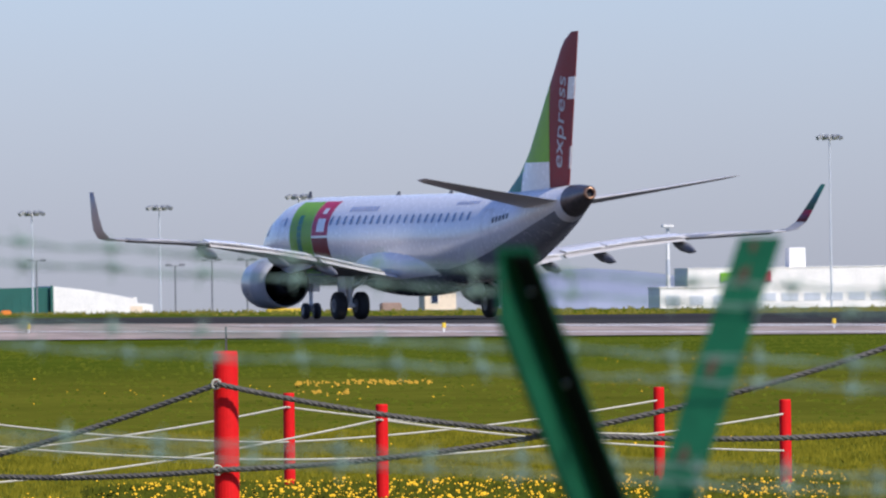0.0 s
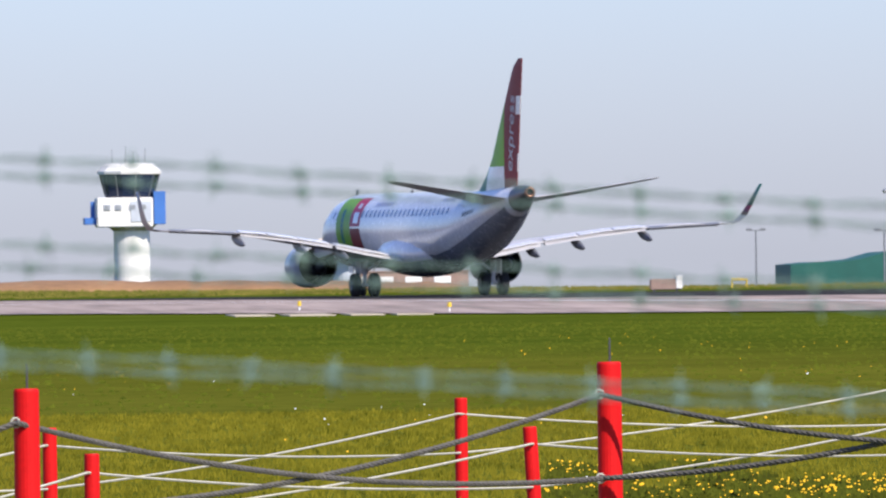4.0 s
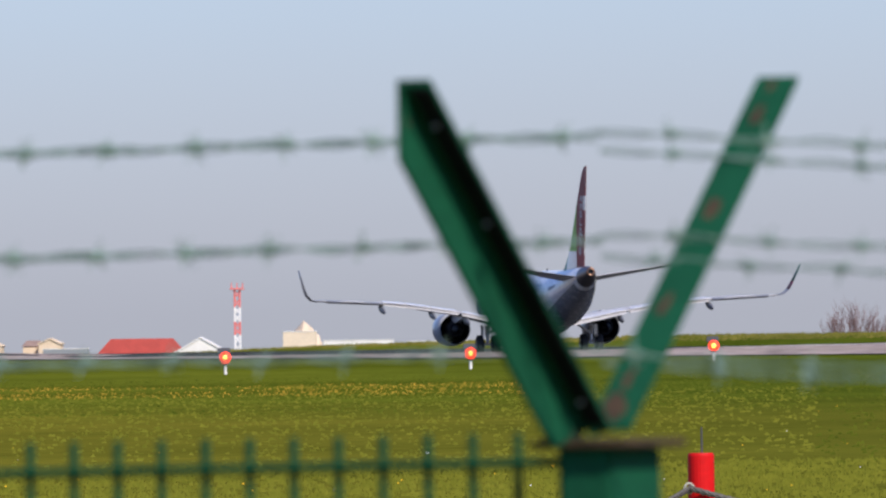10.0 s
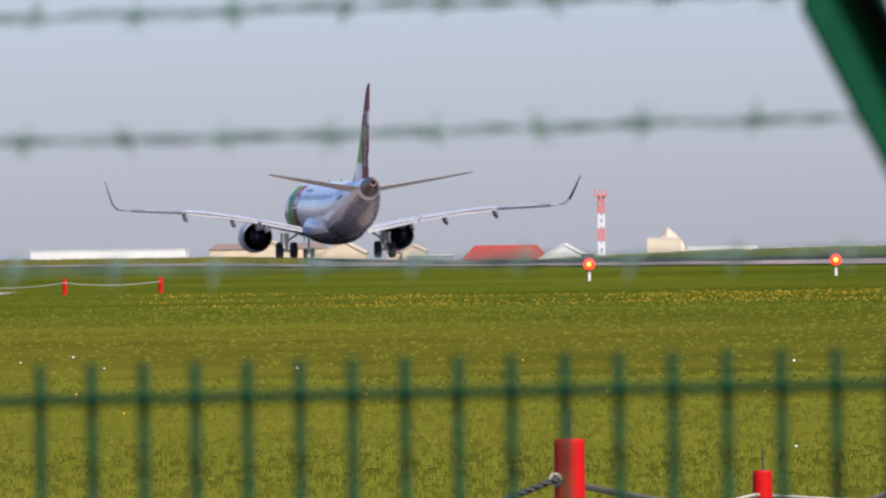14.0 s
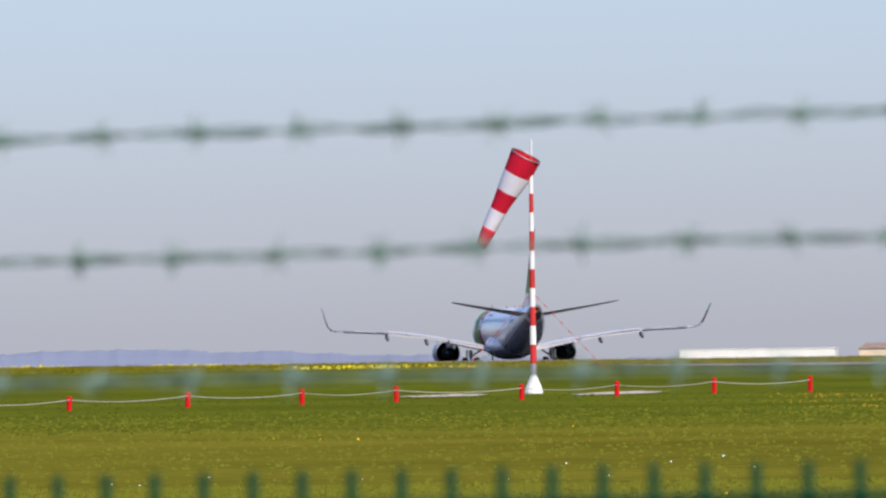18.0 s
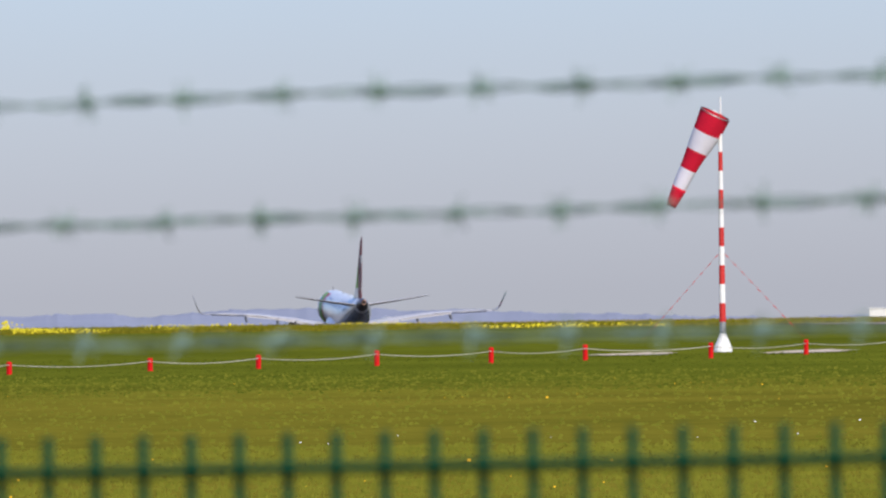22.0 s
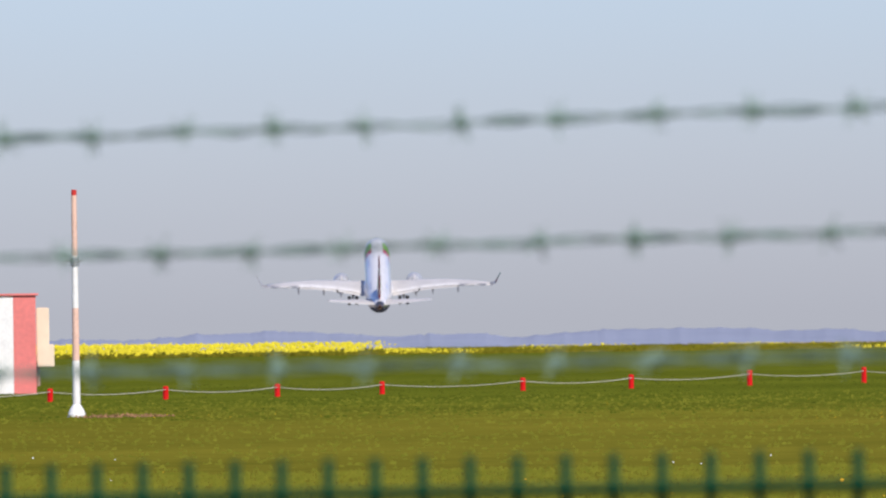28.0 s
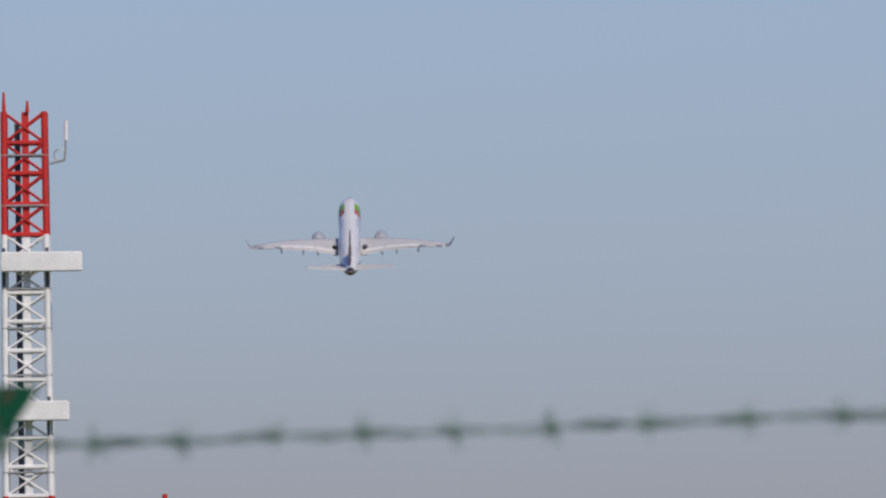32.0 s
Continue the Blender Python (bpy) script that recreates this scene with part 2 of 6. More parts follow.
ROOF_RED = material("red_roof_tile", (0.42, 0.06, 0.04), 0.85, vary=0.2, scale=0.4, fine=3.0)
ROOF_TAN = material("tan_roof", (0.8, 0.61, 0.42), 0.9, vary=0.12, scale=0.4, fine=3.0)
BROWN_WALL = material("brown_wall", (0.33, 0.22, 0.17), 0.9, vary=0.2, scale=0.4, fine=3.0)
SOIL = material("orange_brown_soil", (0.3, 0.16, 0.07), 0.95, vary=0.25, scale=0.2, fine=2.0)
TWIG = material("bare_reddish_twig", (0.2, 0.11, 0.1), 0.95, vary=0.3, scale=1.0, fine=9.0)
BUSH = material("low_green_leaf", (0.064, 0.071, 0.005), 0.85, sheen=0.1, vary=0.5, scale=2.0, fine=12.0)
YELLOW = material("yellow_flower", (0.78, 0.43, 0.005), 0.8, vary=0.15, scale=3.0, fine=20.0)
OCHRE = material("ochre_flower", (0.45, 0.25, 0.012), 0.85, vary=0.25, scale=3.0, fine=20.0)
RAPE = material("yellow_rape_flower", (0.62, 0.51, 0.01), 0.8, vary=0.25, scale=0.3, fine=3.0)
PALE_FLOWER = material("white_flower", (0.8, 0.8, 0.74), 0.8, vary=0.1)
CORAL = material("coral_red_paint", (0.76, 0.2, 0.175), 0.6, vary=0.1, scale=1.0, fine=8.0)
STEEL_PALE = material("pale_grey_steel", (0.55, 0.57, 0.6), 0.6, vary=0.1, scale=0.5, fine=5.0)
# the blue of distant haze is mixed into this hill colour
HAZE_HILL = material("haze_tinted_hill", (0.28, 0.305, 0.385), 1.0, vary=0.06, scale=0.004, fine=0.03, sheen=0.0)
MACHINE = material("orange_machine_paint", (0.75, 0.22, 0.02), 0.5, vary=0.15, scale=1.0, fine=8.0)
YELLOW_PAINT = material("yellow_paint", (0.75, 0.5, 0.03), 0.5, vary=0.12, scale=1.0, fine=8.0)
TOWER_BLUE = material("blue_panel", (0.06, 0.18, 0.5), 0.5, vary=0.1, scale=0.5, fine=4.0)
SAND = material("pale_gravel", (0.55, 0.45, 0.32), 0.95, vary=0.2, scale=0.5, fine=8.0)


# ---- mesh helpers ----
def part(name, bm, mat, parent=None, label="", smooth=False):
    me = bpy.data.meshes.new(name)
    bmesh.ops.recalc_face_normals(bm, faces=bm.faces)
    bm.to_mesh(me)
    bm.free()
    if smooth:
        me.polygons.foreach_set("use_smooth", [True] * len(me.polygons))
    me.materials.append(mat)
    ob = new(name, me)
    if parent:
        ob.parent = parent
    return tagged(ob, label)


def thing(name, label, category, m=None, group="", kind=""):
    ob = new(name)
    if m is not None:
        ob.matrix_world = m
    return tagged(ob, label, category, group, kind)


def raw(name, verts, faces, mat, parent=None, label="", smooth=False):
    me = bpy.data.meshes.new(name)
    me.from_pydata([tuple(v) for v in verts], [], faces)
    me.materials.append(mat)
    if smooth:
        me.polygons.foreach_set("use_smooth", [True] * len(me.polygons))
    ob = new(name, me)
    if parent:
        ob.parent = parent
    return tagged(ob, label)


def box(bm, c, s, m=Matrix(), bevel=0.0):
    r = bmesh.ops.create_cube(bm, size=1.0, matrix=m @ Matrix.Translation(c) @ Matrix.Diagonal((*s, 1)))
    if bevel:
        es = list({e for v in r["verts"] for e in v.link_edges})
        bmesh.ops.bevel(bm, geom=es, offset=bevel, segments=2, affect="EDGES")
    return bm


def rod(bm, a, b, r0, r1=None, seg=10, cap=True):
    a, b = Vector(a), Vector(b)
    d = b - a
    m = Matrix.Translation((a + b) / 2) @ d.to_track_quat("Z", "Y").to_matrix().to_4x4()
    bmesh.ops.create_cone(bm, cap_ends=cap, segments=seg, radius1=r0, radius2=r0 if r1 is None else r1, depth=d.length, matrix=m)
    return bm


def loft(bm, rings, closed=True, caps=True):
    """Joins rings of equal numbers of points."""
    vs = [[bm.verts.new(p) for p in ring] for ring in rings]
    n = len(rings[0])
    for a, b in zip(vs, vs[1:]):
        for i in range(n if closed else n - 1):
            j = (i + 1) % n
            bm.faces.new((a[i], a[j], b[j], b[i]))
    if caps:
        bm.faces.new(vs[0][::-1])
        bm.faces.new(vs[-1])
    return bm


def tube(bm, path, r, seg=8):
    rings = []
    for i, p in enumerate(path):
        d = (Vector(path[min(i + 1, len(path) - 1)]) - Vector(path[max(i - 1, 0)])).normalized()
        q = d.to_track_quat("Z", "Y")
        rings.append([Vector(p) + q @ Vector((r * math.cos(2 * math.pi * k / seg), r * math.sin(2 * math.pi * k / seg), 0)) for k in range(seg)])
    return loft(bm, rings)


# ---- ground ----
KR = [0, 425, 527, 600, 662, 700, 760, 822, 860, 900, 968, 1060, 1122, 1240, 1315, 1388, 1512, 2500, 5200]
KZ = [0, 0, 0.36, 0.24, 0.27, 0.18, -0.08, -0.25, -0.25, -0.4, -0.68, -1.1, -1.4, -2.05, -2.75, -3.15, -3.4, -6.2, -14.0]


def ease(a, b, v):
    u = min(1.0, max(0.0, (v - a) / (b - a)))
    return u * u * (3 - 2 * u)


def terrain(x, y):
    r = math.hypot(x, y)
    az = math.degrees(math.atan2(-x, y))
    side = ease(2.4, 3.4, az) * (1 - ease(20, 60, az))
    dip = ease(-1.5, 1.2, az) * (1 - ease(20, 60, az)) * ease(545, 640, r) * (1 - ease(845, 885, r))
    return float(np.interp(r, KR, KZ)) + side * 0.46 * math.exp(-((r - 840) / 110) ** 2) - 0.26 * dip


def polar(az, r):
    return (-r * math.sin(radians(az)), r * math.cos(radians(az)))


def build_ground():
    rs = [0.5, 8, 20, 40, 60, 90, 130, 180, 240, 300, 360] + list(range(400, 1240, 20)) + [1300, 1400, 1550, 1800, 2200, 2800, 3600, 4900]
    azs = list(np.arange(-12, 12.01, 0.5)) + list(np.arange(16, 348, 8.0))
    verts, faces = [(0, 0, terrain(0, 0))], []
    for r in rs:
        for a in azs:
            x, y = polar(a, r)
            verts.append((x, y, terrain(x, y)))
    n = len(azs)
    for i in range(len(rs) - 1):
        for k in range(n):
            a, b = 1 + i * n + k, 1 + i * n + (k + 1) % n
            faces.append((a, a + n, b + n, b))
    for k in range(n):
        faces.append((0, 1 + k, 1 + (k + 1) % n))
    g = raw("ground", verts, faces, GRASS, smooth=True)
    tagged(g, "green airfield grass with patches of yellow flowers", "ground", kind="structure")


build_ground()

# the runway's middle line
LINE_XY = [(175, 265), (140, 345), (105, 437), (72.7, 526.8), (62, 575), (49, 625), (35.7, 667), (26.5, 690), (15, 717), (2, 755), (-11, 800), (-25, 845), (-42, 890), (-62, 945), (-76, 995), (-101, 1117), (-127, 1234), (-156, 1379), (-196, 1554), (-240, 1760), (-300, 2060)]


def smooth_line(pts, step=12.0):
    out = []
    for i in range(len(pts) - 1):
        p0, p1, p2, p3 = (Vector(pts[max(0, min(len(pts) - 1, i + k))]) for k in (-1, 0, 1, 2))
        n = max(2, int((p2 - p1).length / step))
        for k in range(n):
            t = k / n
            out.append(0.5 * (2 * p1 + (p2 - p0) * t + (2 * p0 - 5 * p1 + 4 * p2 - p3) * t * t + (3 * p1 - p0 - 3 * p2 + p3) * t ** 3))
    return out


MIDDLE = smooth_line(LINE_XY)


def near_edge(y):
    return float(np.interp(y, [430, 445, 460, 470, 478, 495, 510, 520, 532, 560, 625, 667, 707, 770, 850, 1000], [-33, -38.5, -46, -54, -58.5, -60, -63, -73, -89, -96, -87, -75, -62, -55, -60, -60]))


def strip(name, left, right, lift, mat, y0=-1e9, y1=1e9):
    """A band along the runway's line; left and right are metres to the right of it, or functions of y."""
    pts = [p for p in MIDDLE if y0 <= p.y <= y1]
    verts, faces = [], []
    k = 12
    for i, p in enumerate(pts):
        d = (pts[min(i + 1, len(pts) - 1)] - pts[max(i - 1, 0)]).normalized()
        side = Vector((d.y, -d.x))
        lo, hi = left(p.y) if callable(left) else left, right(p.y) if callable(right) else right
        for j in range(k + 1):
            q = p + side * (lo + (hi - lo) * j / k)
            verts.append((q.x, q.y, terrain(q.x, q.y) + lift))
    for i in range(len(pts) - 1):
        for j in range(k):
            a = i * (k + 1) + j
            faces.append((a, a + 1, a + k + 2, a + k + 1))
    return raw(name, verts, faces, mat)


tagged(strip("runway", near_edge, 30, 0.045, CONCRETE), "pale worn concrete runway seen at a low angle", "runway", kind="structure")
tagged(strip("rubber_band", -14, 30.6, 0.053, ASPHALT), "dark band of tyre rubber along the runway", "runway", kind="structure")
tagged(strip("edge_line", -33.3, -32.1, 0.058, LINE, 300, 700), "long white painted runway edge line", "road marking", kind="structure")
for o in (-17.6, -19.9):
    tagged(strip("touchdown_bar", o, o + 1.2, 0.058, LINE, 300, 512), "long white painted bar on the runway", "road marking", kind="structure")


# ---- the airliner ----
BODY = [(17.9, 2.42, 0.04, 0.04), (17.6, 2.46, 0.36, 0.34), (17.0, 2.54, 0.7, 0.68), (16.0, 2.68, 1.03, 1.04), (15.0, 2.8, 1.26, 1.33),
        (13.8, 2.9, 1.42, 1.56), (12.0, 2.95, 1.5, 1.675), (-6.0, 2.95, 1.5, 1.675), (-8.5, 3.02, 1.47, 1.6), (-11.0, 3.25, 1.32, 1.38),
        (-13.5, 3.63, 1.04, 1.06), (-15.5, 3.98, 0.76, 0.78), (-16.6, 4.2, 0.58, 0.6), (-17.4, 4.34, 0.44, 0.46), (-18.3, 4.48, 0.25, 0.26)]
BY = [b[0] for b in BODY][::-1]


def hull(y, ang, off=0.0):
    """A point of the hull at y, by the angle from the top towards the left side."""
    zc, w, h = (float(np.interp(y, BY, [b[k] for b in BODY][::-1])) for k in (1, 2, 3))
    return Vector((-(w + off) * math.sin(ang), y, zc + (h + off) * math.cos(ang)))


def hull_patch(bm, ys, angs, off, slant=0.0):
    grid = [[bm.verts.new(hull(y - slant * (1 - math.cos(a)) * -1, a, off)) for a in angs] for y in ys]
    for r, q in zip(grid, grid[1:]):
        for i in range(len(angs) - 1):
            bm.faces.new((r[i], r[i + 1], q[i + 1], q[i]))
    return bm


def steps(a, b, n):
    return [a + (b - a) * i / n for i in range(n + 1)]


def wing_section(x, le, te, z, thick, n=7, droop=0.0, tilt=0.0):
    """An aerofoil ring at x from leading edge le to trailing edge te."""
    top, low = [], []
    for i in range(n + 1):
        u = i / n
        y = le + (te - le) * u
        t = thick * (1.48 * math.sqrt(u) - 0.63 * u - 1.76 * u ** 2 + 1.42 * u ** 3 - 0.51 * u ** 4) * 2
        zz = z - droop * max(0, u - 0.7) / 0.3 + tilt * (u - 0.7)
        top.append((x, y, zz + t * 0.6))
        low.append((x, y, zz - t * 0.4 - 0.004))
    return top + low[::-1]


def mirrored(points, side):
    return [(p[0] * side, p[1], p[2]) for p in points]


def lathe(bm, profile, centre, seg=28):
    """Turns (y, r) pairs round the y axis through centre."""
    rings = [[(centre[0] + r * math.sin(2 * math.pi * k / seg), centre[1] + y, centre[2] + r * math.cos(2 * math.pi * k / seg)) for k in range(seg)] for y, r in profile]
    return loft(bm, rings, caps=False)


def wheel(name, c, r, w, parent):
    bm = bmesh.new()
    prof = [(-w / 2, r * 0.55), (-w / 2, r * 0.86), (-w * 0.36, r * 0.97), (0, r), (w * 0.36, r * 0.97), (w / 2, r * 0.86), (w / 2, r * 0.55)]
    rings = [[(x, rr * math.cos(2 * math.pi * k / 24), rr * math.sin(2 * math.pi * k / 24)) for k in range(24)] for x, rr in prof]
    loft(bm, rings)
    t = part("wheel", bm, RUBBER, parent, smooth=True)
    t.location = c
    bm = bmesh.new()
    rod(bm, (-w * 0.53, 0, 0), (w * 0.53, 0, 0), r * 0.5, r * 0.5, 16)
    rod(bm, (-w * 0.6, 0, 0), (w * 0.6, 0, 0), r * 0.2, r * 0.2, 12)
    part("rim", bm, SHADE_GREY, t, "grey metal wheel rim")
    return t


def build_airliner():
    plane = thing("airliner", "white twin-engined jet airliner with green and red bands, taking off", "airplane")
    angs = steps(0, 2 * math.pi, 40)
    ys = [17.9, 17.8, 17.6, 17.3, 17.0, 16.5, 16.0, 15.5, 15.0, 14.4, 13.8, 12.9] + steps(12.0, -6.0, 18) + [-7.2, -8.5, -9.7, -11.0, -12.2, -13.5, -14.5, -15.5, -16.2, -16.7]
    bm = hull_patch(bmesh.new(), ys, angs, 0)
    bmesh.ops.remove_doubles(bm, verts=bm.verts, dist=0.001)
    fuselage = part("fuselage", bm, WHITE, plane, "glossy white fuselage", smooth=True)
    # lower hull skin in grey, in place of shade on the white hull
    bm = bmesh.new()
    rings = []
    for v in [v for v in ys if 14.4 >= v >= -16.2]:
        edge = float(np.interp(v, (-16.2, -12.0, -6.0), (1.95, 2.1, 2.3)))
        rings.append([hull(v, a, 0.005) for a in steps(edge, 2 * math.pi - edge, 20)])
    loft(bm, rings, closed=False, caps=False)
    part("belly", bm, BELLY_SHADE, fuselage, "belly with its shade put in as mid-grey colour", smooth=True)
    bm = hull_patch(bmesh.new(), [-16.7, -17.0, -17.4, -17.9, -18.3], angs, 0)
    tail_cone = part("tail_cone", bm, BURNT, plane, "dark bare metal tail cone", smooth=True)
    bm = bmesh.new()
    lathe(bm, [(0.1, 0.25), (-0.1, 0.22), (-0.12, 0.16), (0.0, 0.15)], (0, -18.3, 4.48), 20)
    part("exhaust_ring", bm, COPPER, tail_cone, "copper-tinted metal exhaust ring", smooth=True)
    bm = bmesh.new()
    rod(bm, (0, -18.2, 4.48), (0, -18.26, 4.48), 0.2, 0.2, 16)
    part("exhaust_hole", bm, DUCT, tail_cone)
    # livery bands round the forward hull
    for nm, y0, y1, a0, a1, mat in (("green_band", 11.9, 9.3, 0.48, 2.5, LIME), ("red_band", 9.25, 7.4, 0.48, 1.45, CRIMSON), ("dark_red_band", 9.25, 7.4, 1.5, 2.5, CARMINE)):
        for s in (1, -1):
            bm = hull_patch(bmesh.new(), steps(y0, y1, 6), [s * a for a in steps(a0, a1, 14)], 0.006, slant=-0.5)
            part(nm, bm, mat, fuselage, smooth=True)
    for s in (1, -1):
        for y0, y1, a0, a1, mat in ((11.0, 10.5, 0.95, 1.9, TEAL), (8.7, 7.8, 1.05, 1.36, WHITE), (8.5, 8.0, 0.75, 0.92, WHITE)):
            bm = hull_patch(bmesh.new(), steps(y0, y1, 2), [s * a for a in steps(a0, a1, 6)], 0.01, slant=-0.5)
            part("band_mark", bm, mat, fuselage, smooth=True)
        # lettering too small to read, as bars
        for i in range(8):
            y = 5.3 - i * 0.42
            bm = hull_patch(bmesh.new(), [y, y - 0.27], [s * a for a in steps(0.72, 0.86, 3)], 0.006)
            part("letter_bar", bm, LETTER_BLUE, fuselage)
        for i in range(5):
            y = -11.2 - i * 0.3
            bm = hull_patch(bmesh.new(), [y, y - 0.2], [s * a for a in steps(1.28, 1.44, 3)], 0.006)
            part("letter_bar", bm, DARK_GREY, fuselage)
        for i in range(7):
            y = -6.6 - i * 0.36
            bm = hull_patch(bmesh.new(), [y, y - 0.24], [s * a for a in steps(0.64, 0.75, 3)], 0.006)
            part("letter_bar", bm, LETTER_BLUE, fuselage)
    # cabin windows, doors and cockpit panes
    for s in (1, -1):
        for i in range(28):
            y = 12.3 - i * 0.78
            a = 1.1
            if 7.2 < y < 12.0:
                continue
            bm = bmesh.new()
            vs = []
            for k in range(10):
                th = 2 * math.pi * k / 10
                vs.append(bm.verts.new(hull(y + 0.13 * math.copysign(abs(math.cos(th)) ** 0.6, math.cos(th)), s * (a + 0.115 * math.copysign(abs(math.sin(th)) ** 0.6, math.sin(th))), 0.012)))
            bm.faces.new(vs)
            part("cabin_window", bm, WINDOW_BLUE, fuselage)
        for y in (13.0, -10.2):
            bm = bmesh.new()
            for ya, yb, a, b in ((y, y - 0.05, 1.0, 2.1), (y - 0.8, y - 0.85, 1.0, 2.1), (y, y - 0.85, 1.0, 1.03), (y, y - 0.85, 2.07, 2.1)):
                hull_patch(bm, [ya, yb], [s * v for v in steps(a, b, 6)], 0.007)
            part("door_outline", bm, WING_GREY, fuselage)
        for y0, y1, a0, a1 in ((16.3, 15.5, 0.1, 0.5), (16.0, 15.1, 0.55, 0.95), (15.5, 14.7, 1.0, 1.3)):
            bm = hull_patch(bmesh.new(), steps(y0, y1, 3), [s * a for a in steps(a0, a1, 4)], 0.01)
            part("cockpit_pane", bm, GLASS_DARK, fuselage)
    for y, top in ((13.4, 4.86), (3.0, 4.76), (-3.0, 4.76)):
        bm = bmesh.new()
        loft(bm, [[(0.02, y + 0.2, 4.6), (-0.02, y + 0.2, 4.6), (-0.02, y - 0.25, 4.6), (0.02, y - 0.25, 4.6)], [(0.015, y - 0.05, top), (-0.015, y - 0.05, top), (-0.015, y - 0.25, top), (0.015, y - 0.25, top)]])
        part("blade_antenna", bm, DARK_GREY, fuselage)
    # belly fairing
    bm = bmesh.new()
    rings = []
    for u in steps(0, 1, 16):
        y = 6.8 - 12.8 * u
        k = math.sin(math.pi * u) ** 0.5
        rings.append([(1.78 * k * math.sin(a), y, 1.92 + 1.05 * k * math.cos(a) - 0.04 * k) for a in steps(0, 2 * math.pi, 24)[:-1]])
    loft(bm, rings)
    fairing = part("belly_fairing", bm, WHITE, plane, "white wing-root fairing", smooth=True)
    # same shade colour laid over the lower half of the fairing
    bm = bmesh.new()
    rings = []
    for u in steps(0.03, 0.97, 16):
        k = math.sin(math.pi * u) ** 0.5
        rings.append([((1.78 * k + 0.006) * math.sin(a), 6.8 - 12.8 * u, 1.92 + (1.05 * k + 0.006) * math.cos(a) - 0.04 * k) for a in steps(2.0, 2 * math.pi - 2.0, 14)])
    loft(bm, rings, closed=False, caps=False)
    part("fairing_belly", bm, BELLY_SHADE, fairing, "fairing underside with its shade put in as mid grey", smooth=True)
    # fin: carmine after part, lime and teal fore part
    def fin_le(z):
        return float(np.interp(z, [4.5, 5.2, 6.0, 9.8, 10.15, 10.34], [-9.4, -10.9, -11.95, -15.5, -16.0, -16.6]))
    def fin_te(z):
        return float(np.interp(z, [4.5, 10.34], [-16.1, -17.3]))
    def fin_half(y, z):
        le, te = fin_le(z), fin_te(z)
        u = min(1.0, max(0.0001, (y - le) / (te - le)))
        return max(0.012, 0.085 * abs(te - le) * (1.48 * math.sqrt(u) - 0.63 * u - 1.76 * u ** 2 + 1.42 * u ** 3 - 0.51 * u ** 4))
    fin = None
    def fin_panel(nm, fore, aft, z0, z1, mat, off=0.0, label=""):
        """The stretch of the fin between two lines, each a fixed y, or a depth before the trailing edge where it is above zero."""
        bm = bmesh.new()
        rings = []
        for z in steps(z0, z1, max(2, int((z1 - z0) / 0.3))):
            le, te = fin_le(z), fin_te(z)
            y0 = max(te, min(le, fore if fore < 0 else te + fore))
            y1 = max(te, min(le, aft if aft < 0 else te + aft))
            ys = [y0 + (y1 - y0) * (i / 8) ** 1.6 for i in range(9)]
            rings.append([(-(fin_half(y, z) + off), y, z) for y in ys] + [(fin_half(y, z) + off, y, z) for y in ys[::-1]])
        loft(bm, rings)
        return part(nm, bm, mat, plane if fin is None else fin, label)
    fin = fin_panel("fin", -1.0, 0.0, 4.45, 10.34, CARMINE, label="tall swept fin in green and carmine")
    fin_panel("green_panel", -9.0, -14.45, 4.5, 9.2, LIME, 0.006, "lime green fore part of the fin")
    fin_panel("fin_root", -11.7, -14.45, 4.5, 5.65, WHITE, 0.01)
    fin_panel("dorsal_fairing", -9.0, -11.7, 4.5, 5.65, TEAL, 0.01)
    fin_panel("rudder_patch", 0.6, 0.0, 7.9, 8.7, WHITE, 0.008)
    fin_panel("rudder_patch", 0.2, 0.0, 5.4, 6.2, WHITE, 0.008)
    # the word on the fin, reading upwards
    for s in (1, -1):
        cu = bpy.data.curves.new("word", "FONT")
        cu.body, cu.size, cu.extrude, cu.align_x = "express", 1.1, 0.004, "LEFT"
        tmp = new("word", cu)
        me = bpy.data.meshes.new_from_object(tmp)
        bpy.data.objects.remove(tmp)
        me.materials.append(NAVY_COWL)
        up, fore = Vector((0, -0.17, 0.985)), Vector((0, 0.985, 0.17))
        start = Vector((0, -15.55, 5.35)) if s == 1 else Vector((0, -16.15, 9.0))
        for v in me.vertices:
            p = start + up * (v.co.x * s) + fore * v.co.y
            v.co = (-s * (fin_half(p.y, p.z) + 0.009 + v.co.z), p.y, p.z)
        w = new("fin_word", me)
        w.parent = fin
        tagged(w, "pale lettering that runs up the fin")
    # tailplanes
    for s in (-1, 1):
        rings = [mirrored(wing_section(x, le, te, z, th, tilt=0.07 * (le - te)), s) for x, le, te, z, th in ((0.25, -12.9, -16.4, 4.15, 0.3), (0.9, -13.2, -16.5, 4.22, 0.27), (3.5, -14.9, -17.1, 4.63, 0.16), (5.7, -16.3, -17.6, 5.0, 0.09), (6.04, -16.8, -17.7, 5.06, 0.04))]
        part("tailplane", loft(bmesh.new(), rings), WING_GREY, plane, smooth=True)
    # wings, flaps, fairings, winglets
    for s in (-1, 1):
        sec = [(0.6, 5.3, -1.5, 1.62, 0.5), (1.6, 4.9, -1.55, 1.66, 0.46), (3.0, 4.0, -1.6, 1.92, 0.38), (4.8, 2.85, -1.75, 2.3, 0.3), (8.0, 1.05, -2.45, 2.78, 0.21), (11.0, -0.65, -3.05, 3.01, 0.15), (13.1, -1.85, -3.45, 3.06, 0.11)]
        rings = [mirrored(wing_section(x, le, te, z, th), s) for x, le, te, z, th in sec]
